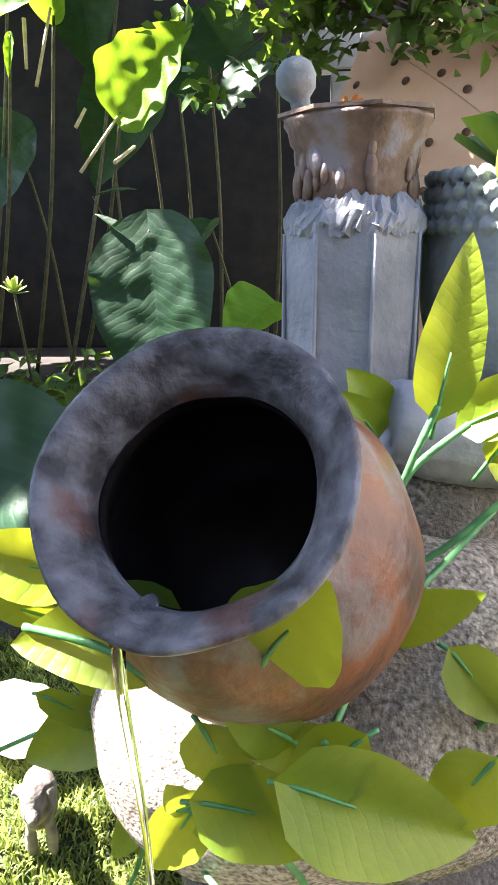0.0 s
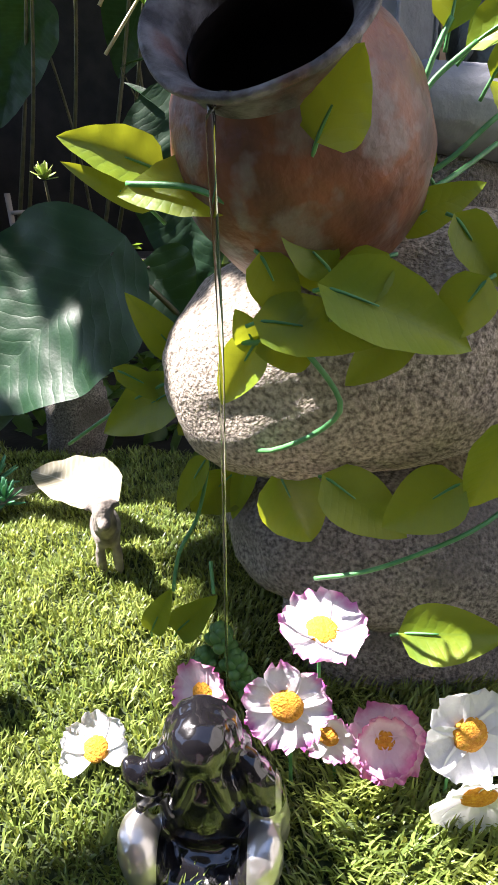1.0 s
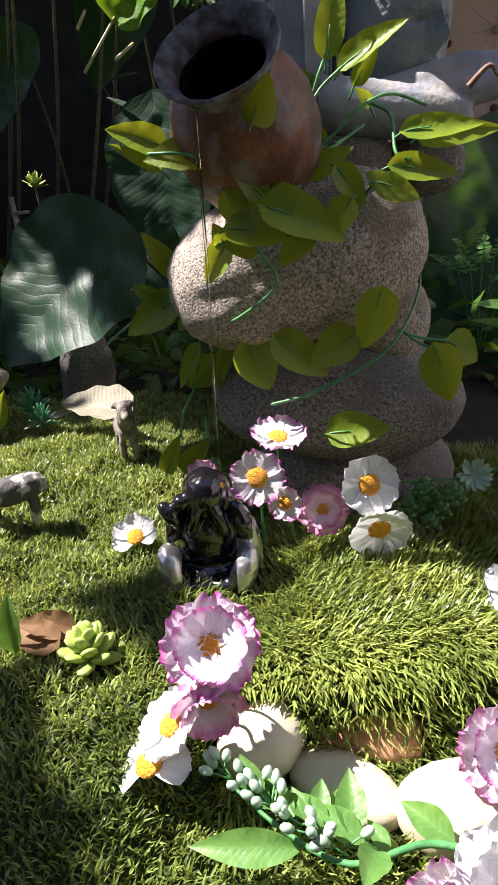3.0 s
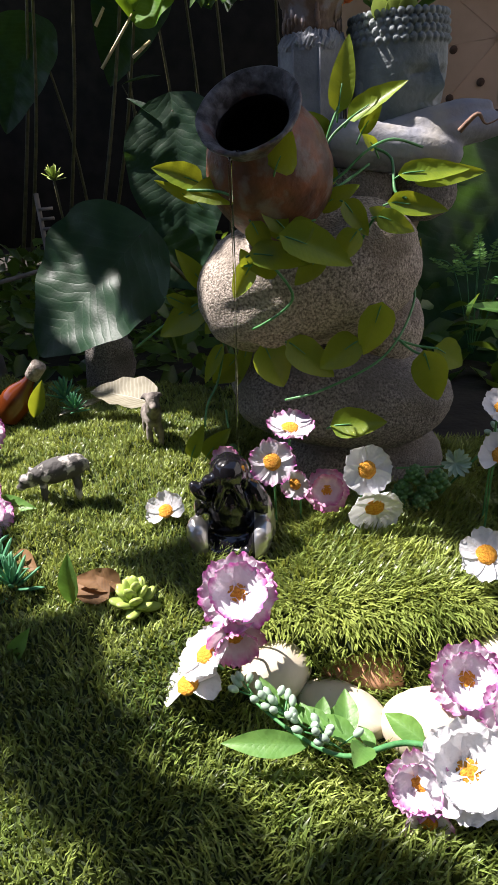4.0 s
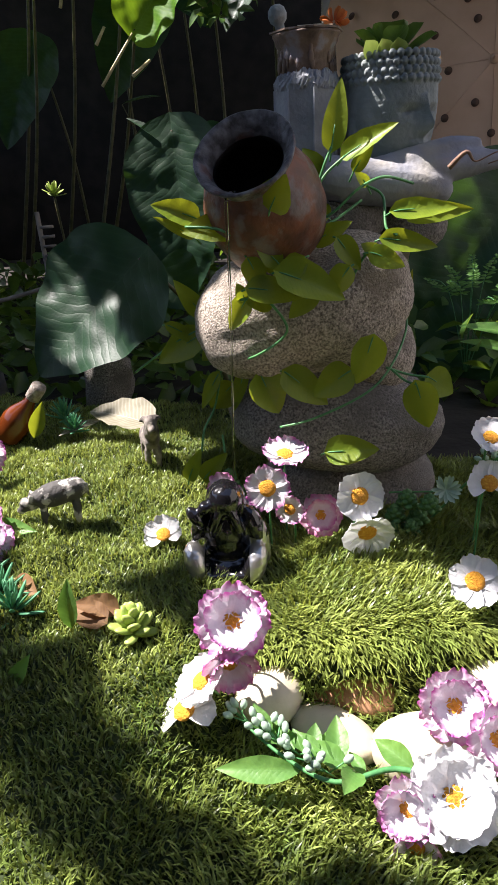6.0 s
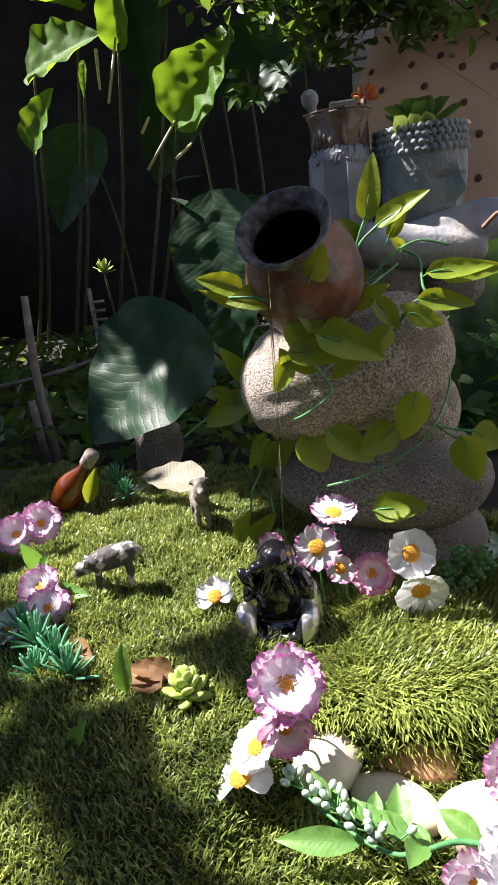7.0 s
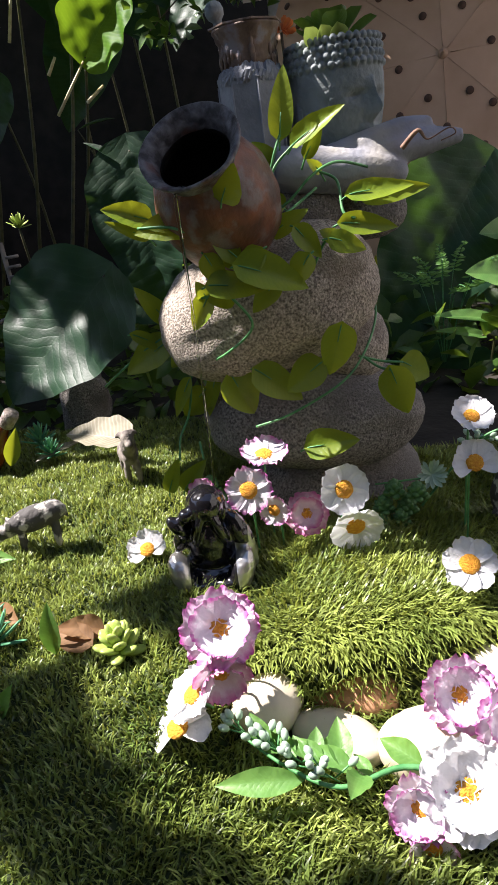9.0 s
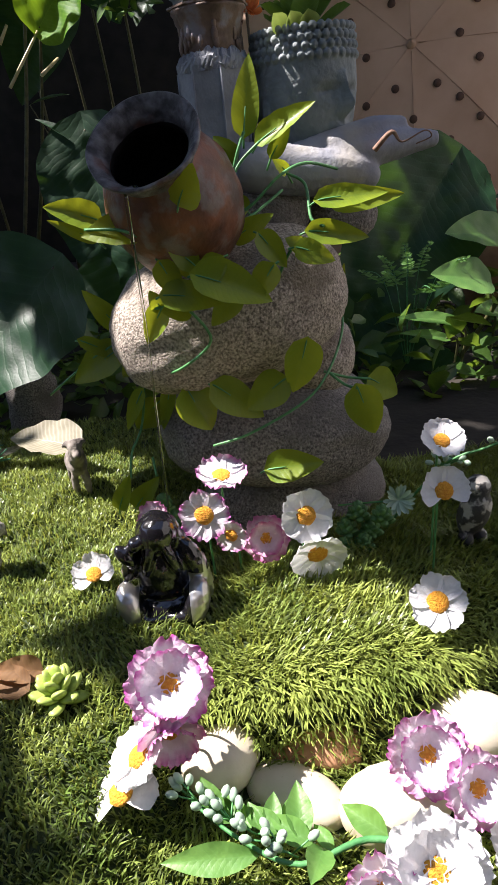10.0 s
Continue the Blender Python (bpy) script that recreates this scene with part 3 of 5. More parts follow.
for k in range(3):
    part("young_leaf", blade("young_leaf", 0.034, 0.026, M["succulent"], "spoon", 0.3, 0, nu=8, nv=4), agave, "bright green young leaf", frame_of((-0.03 + 0.018 * k, -0.045, -0.002), (-0.04 + 0.022 * k, -0.065, 0.022), (0, -1, 0.5)))

scul = bmesh.new()
for pts, rad in (
    ([(0.119, 0.297, 0.573), (0.165, 0.302, 0.565), (0.223, 0.307, 0.557), (0.281, 0.309, 0.550), (0.310, 0.311, 0.539)], [0.030, 0.034, 0.033, 0.026, 0.010]),
    ([(0.193, 0.321, 0.569), (0.261, 0.328, 0.584), (0.310, 0.334, 0.599), (0.354, 0.335, 0.607)], [0.024, 0.026, 0.020, 0.007]),
    ([(0.213, 0.317, 0.564), (0.281, 0.320, 0.573), (0.339, 0.328, 0.581), (0.397, 0.337, 0.583)], [0.024, 0.024, 0.021, 0.009]),
):
    v, f = tube(pts, rad, 14, 8)
    bv = [scul.verts.new(p) for p in v]
    for q in f:
        scul.faces.new([bv[i] for i in q])
scul_me = welded("stone_sculpture", scul, M["pale_stone"], 0.003)
thing("stone_sculpture", (0, 0, 0), "pale blue-white carved stone sculpture with pointed lobes", "sculpture", me=scul_me)
thing("round_stone", pose(0.157, 0.332, 0.504), "small dark round stone under the pale sculpture", "stone", me=rock("round_stone", (0.06, 0.05, 0.045), M["granite_dark"], 0.06, 7, 4))
thing("round_stone", pose(0.262, 0.353, 0.495), "small dark round stone under the pale sculpture", "stone", me=rock("round_stone", (0.055, 0.05, 0.045), M["granite_dark"], 0.06, 8, 4))
thing("dry_twig", (0, 0, 0), "curled brown dry twig lying on the sculpture", "twig", me=tube_mesh("dry_twig", [(0.302, 0.293, 0.576), (0.323, 0.285, 0.596), (0.337, 0.287, 0.583), (0.366, 0.286, 0.594), (0.376, 0.291, 0.586), (0.356, 0.291, 0.579)], [0.004, 0.003, 0.0012, 0.001, 0.001, 0.0008], M["twig"], 6))

# ---- the artificial vine ----
vine = thing("artificial_vine", (0, 0, 0), "artificial green vine draped over pot and boulders", "vine")
count = [0]


def vine_leaf(base, tip, width):
    count[0] += 1
    k = count[0]
    rr = random.Random(k)
    n = Vector((rr.uniform(-0.35, 0.35), -1, 0.45 + rr.uniform(-0.3, 0.35)))
    ln = (Vector(tip) - Vector(base)).length
    me = blade("leaf", ln * 1.04, width, M["vine"], "heart", rr.uniform(0.02, 0.16), rr.uniform(0.02, 0.12), rr.uniform(0.0, 0.25), 0.03, 12, 8, 0.012, seed=k)
    leaf = part("leaf", me, vine, "", frame_of(base, tip, n))
    b, d = Vector(base), (Vector(tip) - Vector(base)).normalized()
    part("petiole", tube_mesh("petiole", [b + d * ln * 0.32 + Vector((0, -0.0015, 0.001)), b, b - d * 0.012 + Vector((0, 0.004, -0.006))], [0.0006, 0.0012, 0.0014], M["stem"], 6, 4), leaf, "green leaf stem", leaf.matrix_basis.inverted())


def vine_stem(points):
    part("stem", tube_mesh("stem", points, 0.0019, M["stem"], 7), vine, "waxy green stem")


vine_leaf((-0.048, 0.158, 0.534), (-0.102, 0.143, 0.555), 0.038)
vine_leaf((0.011, 0.128, 0.525), (-0.059, 0.117, 0.522), 0.049)
vine_leaf((-0.054, 0.150, 0.513), (-0.098, 0.134, 0.540), 0.017)
vine_leaf((0.057, 0.083, 0.549), (0.076, 0.070, 0.584), 0.048)
vine_leaf((0.065, 0.100, 0.469), (0.148, 0.106, 0.435), 0.053)
vine_leaf((0.025, 0.107, 0.449), (0.096, 0.108, 0.438), 0.042)
vine_leaf((0.018, 0.119, 0.433), (-0.006, 0.119, 0.392), 0.032)
vine_leaf((0.017, 0.121, 0.430), (0.008, 0.108, 0.454), 0.022)
vine_leaf((0.050, 0.115, 0.433), (0.020, 0.106, 0.431), 0.036)
vine_leaf((0.079, 0.128, 0.465), (0.037, 0.115, 0.477), 0.026)
vine_leaf((-0.071, 0.266, 0.383), (-0.104, 0.245, 0.437), 0.033)
vine_leaf((-0.077, 0.273, 0.346), (-0.149, 0.271, 0.303), 0.056)
vine_leaf((-0.127, 0.272, 0.363), (-0.062, 0.277, 0.326), 0.024)
vine_leaf((-0.048, 0.246, 0.287), (-0.083, 0.250, 0.228), 0.027)
vine_leaf((-0.027, 0.265, 0.264), (-0.067, 0.263, 0.224), 0.052)
vine_leaf((-0.005, 0.248, 0.292), (-0.028, 0.255, 0.221), 0.025)
vine_leaf((0.026, 0.182, 0.307), (0.051, 0.191, 0.241), 0.059)
vine_leaf((0.066, 0.159, 0.316), (0.125, 0.167, 0.264), 0.050)
vine_leaf((0.156, 0.153, 0.318), (0.106, 0.150, 0.283), 0.052)
vine_leaf((0.187, 0.144, 0.368), (0.168, 0.150, 0.299), 0.051)
vine_leaf((0.252, 0.159, 0.295), (0.276, 0.170, 0.222), 0.053)
vine_leaf((0.277, 0.208, 0.289), (0.316, 0.210, 0.262), 0.052)
vine_leaf((0.127, 0.128, 0.203), (0.197, 0.124, 0.209), 0.048)
vine_leaf((0.132, 0.195, 0.612), (0.145, 0.201, 0.690), 0.034)
vine_leaf((0.150, 0.205, 0.600), (0.213, 0.190, 0.636), 0.034)
vine_leaf((0.163, 0.205, 0.583), (0.186, 0.200, 0.615), 0.021)
vine_leaf((0.214, 0.170, 0.531), (0.292, 0.168, 0.534), 0.032)
vine_leaf((0.233, 0.190, 0.525), (0.316, 0.188, 0.528), 0.032)
vine_leaf((0.200, 0.159, 0.498), (0.268, 0.158, 0.486), 0.032)
vine_leaf((0.183, 0.143, 0.483), (0.226, 0.142, 0.465), 0.031)
vine_leaf((0.109, 0.183, 0.495), (0.156, 0.173, 0.520), 0.030)
vine_leaf((0.251, 0.307, 0.375), (0.255, 0.288, 0.431), 0.016)
vine_leaf((-0.106, 0.220, 0.114), (-0.080, 0.203, 0.172), 0.029)
vine_leaf((-0.080, 0.223, 0.112), (-0.041, 0.207, 0.162), 0.037)
vine_leaf((0.114, 0.295, 0.580), (0.095, 0.280, 0.611), 0.034)
vine_stem([(0.067, 0.138, 0.497), (0.054, 0.094, 0.560)])
vine_stem([(0.115, 0.197, 0.567), (0.112, 0.167, 0.541), (0.097, 0.148, 0.517), (0.068, 0.126, 0.495), (0.026, 0.139, 0.480), (-0.010, 0.184, 0.481)])
vine_stem([(0.028, 0.123, 0.498), (0.004, 0.106, 0.517), (-0.020, 0.114, 0.525), (-0.057, 0.123, 0.527)])
vine_stem([(0.174, 0.230, 0.542), (0.139, 0.197, 0.522), (0.102, 0.162, 0.506), (0.068, 0.128, 0.490), (0.041, 0.129, 0.475), (0.027, 0.130, 0.466)])
vine_stem([(0.055, 0.115, 0.433), (0.009, 0.118, 0.433)])
vine_stem([(0.049, 0.109, 0.431), (0.071, 0.114, 0.389), (0.024, 0.143, 0.347), (-0.032, 0.243, 0.309)])
vine_stem([(0.078, 0.113, 0.480), (0.089, 0.143, 0.482), (0.080, 0.128, 0.494)])
vine_stem([(0.107, 0.196, 0.516), (0.137, 0.194, 0.533), (0.170, 0.202, 0.560), (0.205, 0.226, 0.571), (0.249, 0.267, 0.559)])
vine_stem([(0.179, 0.202, 0.562), (0.200, 0.195, 0.548), (0.203, 0.168, 0.511), (0.217, 0.159, 0.502)])
vine_stem([(0.112, 0.190, 0.560), (0.122, 0.190, 0.590), (0.132, 0.195, 0.612)])
vine_stem([(0.112, 0.195, 0.560), (0.125, 0.200, 0.580), (0.150, 0.205, 0.600)])
vine_stem([(0.098, 0.196, 0.513), (0.113, 0.214, 0.543), (0.111, 0.231, 0.574)])
vine_stem([(0.251, 0.306, 0.378), (0.248, 0.265, 0.346), (0.221, 0.200, 0.312), (0.183, 0.162, 0.283), (0.107, 0.146, 0.250), (0.055, 0.146, 0.236)])
vine_stem([(0.213, 0.200, 0.308), (0.246, 0.205, 0.295), (0.277, 0.208, 0.289)])
vine_stem([(0.220, 0.189, 0.308), (0.237, 0.168, 0.298), (0.252, 0.159, 0.295)])
vine_stem([(-0.063, 0.270, 0.340), (-0.046, 0.256, 0.298), (-0.057, 0.246, 0.233), (-0.074, 0.228, 0.200), (-0.079, 0.211, 0.167)])
vine_stem([(-0.077, 0.277, 0.355), (-0.126, 0.280, 0.329), (-0.199, 0.298, 0.277)])
vine_stem([(0.158, 0.167, 0.445), (0.174, 0.162, 0.475), (0.190, 0.160, 0.490)])
vine_stem([(-0.046, 0.233, 0.187), (-0.041, 0.214, 0.164)])
vine_leaf((0.111, 0.279, 0.571), (0.090, 0.264, 0.601), 0.027)
vine_leaf((0.126, 0.207, 0.525), (0.097, 0.194, 0.545), 0.028)
vine_leaf((0.140, 0.154, 0.500), (0.169, 0.157, 0.460), 0.032)
vine_leaf((0.093, 0.113, 0.483), (0.060, 0.111, 0.449), 0.035)
vine_leaf((0.152, 0.120, 0.468), (0.127, 0.119, 0.432), 0.036)
vine_leaf((0.024, 0.114, 0.484), (0.043, 0.117, 0.442), 0.032)
vine_leaf((-0.042, 0.259, 0.341), (-0.073, 0.257, 0.308), 0.034)
vine_leaf((0.062, 0.118, 0.478), (0.035, 0.103, 0.507), 0.028)
vine_leaf((0.181, 0.238, 0.562), (0.165, 0.226, 0.579), 0.018)
vine_leaf((0.194, 0.163, 0.477), (0.171, 0.151, 0.493), 0.024)
vine_leaf((0.108, 0.111, 0.443), (0.075, 0.109, 0.408), 0.032)

# ---- large leaved plants ----
def big_leaf(parent, base, tip, width, normal, material, droop=0.12, cup=0.05, fold=0.15, root=None, seed=0, shape="heart", rad=0.006, ripple=0.02):
    ln = (Vector(tip) - Vector(base)).length
    me = blade("leaf", ln * 1.03, width, material, shape, cup, droop, fold, ripple, 48, 24, 0.046, seed=seed)
    part("leaf", me, parent, "", frame_of(base, tip, normal))
    if root is not None:
        b = Vector(base)
        r = Vector(root)
        mid = (b + r) / 2 + Vector((0.03, 0.02, 0.04))
        part("stalk", tube_mesh("stalk", [r, mid, b], [rad * 1.3, rad, rad * 0.7], M["stalk"], 8), parent, "fleshy leaf stalk")


taro = thing("elephant_ear_plant", (0, 0, 0), "dark green elephant ear plant with ribbed heart leaves", "plant")
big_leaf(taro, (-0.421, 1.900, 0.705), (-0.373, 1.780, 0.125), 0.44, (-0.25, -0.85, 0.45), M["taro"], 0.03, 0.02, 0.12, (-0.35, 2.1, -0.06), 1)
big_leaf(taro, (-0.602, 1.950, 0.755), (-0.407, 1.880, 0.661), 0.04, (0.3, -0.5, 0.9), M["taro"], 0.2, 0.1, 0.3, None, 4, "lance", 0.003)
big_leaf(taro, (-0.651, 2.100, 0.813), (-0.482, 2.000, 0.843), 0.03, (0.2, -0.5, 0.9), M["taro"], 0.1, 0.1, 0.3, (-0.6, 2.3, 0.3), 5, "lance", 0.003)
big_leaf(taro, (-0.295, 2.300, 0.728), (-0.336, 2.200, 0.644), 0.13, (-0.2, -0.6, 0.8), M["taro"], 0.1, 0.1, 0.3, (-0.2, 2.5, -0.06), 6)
big_leaf(taro, (-0.042, 1.700, 0.503), (-0.157, 1.600, 0.425), 0.20, (-0.2, -0.7, 0.6), M["taro_sunlit"], 0.1, 0.1, 0.3, (-0.2, 1.8, -0.06), 7)
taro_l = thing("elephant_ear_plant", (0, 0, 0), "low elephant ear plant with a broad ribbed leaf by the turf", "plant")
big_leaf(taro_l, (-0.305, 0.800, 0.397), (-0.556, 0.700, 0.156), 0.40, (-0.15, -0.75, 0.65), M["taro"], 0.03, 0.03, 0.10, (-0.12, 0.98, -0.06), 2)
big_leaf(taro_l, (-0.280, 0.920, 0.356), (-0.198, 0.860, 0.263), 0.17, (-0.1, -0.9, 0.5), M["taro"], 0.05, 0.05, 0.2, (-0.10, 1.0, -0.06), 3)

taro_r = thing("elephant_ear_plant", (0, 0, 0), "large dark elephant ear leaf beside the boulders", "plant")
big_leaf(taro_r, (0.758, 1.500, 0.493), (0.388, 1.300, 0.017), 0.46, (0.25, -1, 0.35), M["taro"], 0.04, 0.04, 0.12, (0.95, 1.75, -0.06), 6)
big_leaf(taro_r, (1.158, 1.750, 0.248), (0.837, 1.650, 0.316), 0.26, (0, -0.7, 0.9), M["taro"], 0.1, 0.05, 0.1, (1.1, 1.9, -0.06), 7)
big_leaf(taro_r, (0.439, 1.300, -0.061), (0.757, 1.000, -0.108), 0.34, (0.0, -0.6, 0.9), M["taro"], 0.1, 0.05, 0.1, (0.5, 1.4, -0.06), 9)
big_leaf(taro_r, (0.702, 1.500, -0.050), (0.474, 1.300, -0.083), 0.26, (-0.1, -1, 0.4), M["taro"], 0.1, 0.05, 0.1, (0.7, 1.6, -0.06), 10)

taro_b = thing("elephant_ear_plant", (0, 0, 0), "tall backlit elephant ear plant with bright leaves", "plant")
for bb, tt, w, nn, s in (
    ((-0.782, 3.000, 1.208), (-0.468, 2.900, 1.516), 0.42, (-0.3, -1, 0.2), 11),
    ((-1.542, 3.000, 1.528), (-1.142, 2.900, 1.648), 0.40, (-0.2, -0.8, 0.6), 12),
    ((-1.047, 3.000, 1.591), (-1.014, 2.900, 1.936), 0.20, (-0.2, -1, 0.2), 13),
    ((-1.622, 3.000, 1.165), (-1.439, 2.900, 1.415), 0.26, (-0.2, -0.8, 0.4), 14),
    ((-1.293, 3.100, 1.552), (-1.306, 3.050, 1.386), 0.05, (0, -1, 0.3), 15),
    ((-1.351, 3.300, 1.868), (-1.513, 3.100, 1.908), 0.30, (-0.2, -0.7, 0.7), 16),
    ((-0.854, 3.400, 1.846), (-0.538, 3.200, 1.903), 0.30, (0.1, -0.7, 0.7), 17),
):
    big_leaf(taro_b, bb, tt, w, nn, M["taro_sunlit"], 0.1, 0.08, 0.25, (bb[0] - 0.42, 3.35, -0.06), s, rad=0.010, ripple=0.05)
for b, e in (((-1.116, 2.900, 1.303), (-1.051, 2.980, 1.613)), ((-0.956, 2.900, 0.957), (-0.793, 2.980, 1.187)), ((-0.742, 2.700, 0.973), (-0.678, 2.800, 1.044)), ((-1.140, 2.900, 1.558), (-1.152, 2.900, 1.370)), ((-0.961, 2.900, 1.137), (-0.909, 2.900, 1.212))):
    part("stalk", tube_mesh("stalk", [b, e], [0.009, 0.007], M["sunlit_stalk"], 6, 2), taro_b, "sunlit pale leaf stalk")
taro_d = thing("elephant_ear_plant", (0, 0, 0), "shaded elephant ear clump with broad glossy leaves", "plant")
for bb, tt, w, nn, s in (
    ((-0.098, 3.100, 1.447), (-0.326, 2.900, 1.208), 0.34, (-0.3, -0.6, 0.8), 21),
    ((-0.438, 3.300, 1.648), (-0.228, 3.100, 1.359), 0.34, (-0.4, -0.6, 0.8), 22),
    ((-0.639, 3.500, 1.666), (-0.456, 3.300, 1.282), 0.42, (-0.1, -0.7, 0.6), 23),
    ((-1.101, 3.600, 1.964), (-1.037, 3.400, 1.497), 0.42, (-0.1, -0.7, 0.6), 24),
    ((-0.850, 3.700, 1.522), (-1.109, 3.500, 0.981), 0.50, (0.1, -0.8, 0.5), 25),
    ((-1.462, 3.400, 1.247), (-1.671, 3.200, 0.748), 0.45, (0.1, -0.8, 0.5), 26),
):
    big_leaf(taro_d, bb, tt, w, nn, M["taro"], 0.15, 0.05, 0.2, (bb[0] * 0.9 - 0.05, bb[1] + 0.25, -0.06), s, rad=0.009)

side = thing("leafy_plant", (0, 0, 0), "small plant with pale green heart leaves on brown stalks", "plant")
for bb, tt, w, nn, s in (
    ((0.763, 1.150, 0.200), (0.609, 1.100, 0.253), 0.13, (0.1, -0.7, 0.8), 31),
    ((0.908, 1.400, 0.276), (0.706, 1.300, 0.330), 0.16, (0, -0.7, 0.8), 32),
    ((0.856, 1.200, 0.085), (0.731, 1.100, 0.144), 0.10, (0, -0.6, 0.9), 33),
    ((0.664, 1.100, 0.111), (0.509, 1.050, 0.160), 0.05, (0.1, -0.6, 0.9), 34),
    ((0.642, 1.100, 0.066), (0.514, 1.050, 0.115), 0.04, (0.1, -0.6, 0.9), 35),
):
    big_leaf(side, bb, tt, w, nn, M["plastic_leaf"], 0.1, 0.05, 0.2, (bb[0] + 0.03, bb[1] + 0.04, -0.06), s, rad=0.0035)
fern = thing("fern", (0.571, 1.250, 0.100), "yellow-green feathery fern in the shade", "fern")
rf = random.Random(17)
for k in range(9):
    a = -1.3 + 0.33 * k + rf.uniform(-0.2, 0.2)
    ln = rf.uniform(0.10, 0.22)
    tipv = Vector((math.sin(a) * ln * 0.7, rf.uniform(-0.12, 0.02), ln * math.cos(a * 0.6)))
    bend = tipv * 0.5 + Vector((0, 0, 0.03))
    part("rib", tube_mesh("rib", [(0, 0, -0.16), bend, tipv], 0.0012, M["stem"], 5), fern)
    for q in range(10):
        p = bend.lerp(tipv, q / 9)
        for sd in (-1, 1):
            e = p + Vector((sd * rf.uniform(0.014, 0.024), rf.uniform(-0.012, 0.004), rf.uniform(-0.006, 0.014))) * (1.25 - q / 12)
            part("leaflet", blade("leaflet", (e - p).length, 0.007, M["plastic_leaf"], "lance", nu=4, nv=2), fern, "", frame_of(p, e, (0, -1, 0.4)))
thing("bamboo_stick", (0, 0, 0), "thin tan stick leaning in the soil", "stick", me=tube_mesh("bamboo_stick", [(0.70, 1.22, -0.06), (0.754, 1.180, 0.050), (0.797, 1.120, 0.172)], 0.007, M["stalk"], 8))
tpot = thing("terracotta_pot", pose(1.02, 1.75, -0.06) @ Matrix.Scale(0.95, 4), "large round terracotta garden pot in shade", "pot", me=mesh_of("terracotta_pot", *lathe([(0.11, 0.0), (0.17, 0.28), (0.19, 0.40), (0.20, 0.40), (0.205, 0.45), (0.19, 0.455), (0.18, 0.42), (0.15, 0.40), (0.0, 0.39)], 40, 0.01), M["terracotta"]))

# ---- figures and bits on the turf ----
def joined(name, shapes, material):
    """Ellipsoids at poses, welded into one plain figure."""
    bm = bmesh.new()
    for m, s in shapes:
        bmesh.ops.create_uvsphere(bm, u_segments=20, v_segments=14, radius=1.0, matrix=m @ Matrix.Diagonal((*s, 1)))
    return welded(name, bm, material, 0.0022)


figure = joined("figurine", [
    (pose(0, 0.004, 0.046, 6, 0, 0), (0.029, 0.024, 0.042)), (pose(0, -0.003, 0.108), (0.019, 0.020, 0.023)), (pose(0, 0.008, 0.100), (0.024, 0.020, 0.031)), (pose(0, 0.014, 0.075), (0.031, 0.016, 0.036)),
    (pose(-0.030, -0.002, 0.070, 0, 20, 0), (0.010, 0.012, 0.024)), (pose(-0.033, -0.012, 0.088, 0, -30, 0), (0.008, 0.010, 0.018)), (pose(-0.022, -0.012, 0.102), (0.008, 0.009, 0.010)),
    (pose(0.034, 0.002, 0.060, 0, -16, 0), (0.012, 0.014, 0.036)), (pose(0.041, 0.006, 0.040, 0, -8, 0), (0.008, 0.016, 0.036)),
    (pose(-0.036, -0.020, 0.026, -18, -14, 0), (0.014, 0.019, 0.028)), (pose(0.032, -0.024, 0.024, -18, 14, 0), (0.014, 0.019, 0.028)),
    (pose(-0.016, -0.026, 0.008), (0.020, 0.014, 0.009)), (pose(0.016, -0.026, 0.008), (0.020, 0.014, 0.009)), (pose(0, 0.002, 0.010), (0.040, 0.026, 0.014)),
    (pose(-0.010, -0.016, 0.085, 0, 15, 0), (0.006, 0.008, 0.026)), (pose(0.012, -0.016, 0.083, 0, -15, 0), (0.006, 0.008, 0.026)),
], M["figure"])
thing("figurine", pose(-0.019, 0.042, ground_z(-0.019, 0.042) + 0.004, 0, 0, 4) @ Matrix.Diagonal((1.22, 1.15, 1.06, 1)), "glossy black seated figurine with silver trim on turf", "figurine", me=figure)

sheep = joined("animal_figurine", [
    (pose(0, 0, 0.046, 0, -8, 0), (0.038, 0.018, 0.018)), (pose(-0.040, 0, 0.036, 0, 30, 0), (0.014, 0.009, 0.010)), (pose(-0.051, 0, 0.028), (0.008, 0.006, 0.006)),
    (pose(0.024, 0, 0.050), (0.018, 0.016, 0.016)), (pose(-0.036, 0.009, 0.046), (0.004, 0.004, 0.008)), (pose(-0.036, -0.009, 0.046), (0.004, 0.004, 0.008)), (pose(0.042, 0, 0.044), (0.003, 0.003, 0.012)),
    (pose(-0.022, 0.009, 0.018), (0.005, 0.005, 0.022)), (pose(-0.022, -0.009, 0.018), (0.005, 0.005, 0.022)), (pose(0.024, 0.009, 0.018), (0.006, 0.006, 0.022)), (pose(0.024, -0.009, 0.018), (0.006, 0.006, 0.022)),
], M["animal"])
thing("animal_figurine", pose(-0.314, 0.157, ground_z(-0.314, 0.157) + 0.000, 0, 0, 20) @ Matrix.Scale(1.15, 4), "black and white grazing animal figurine on turf", "figurine", me=sheep)
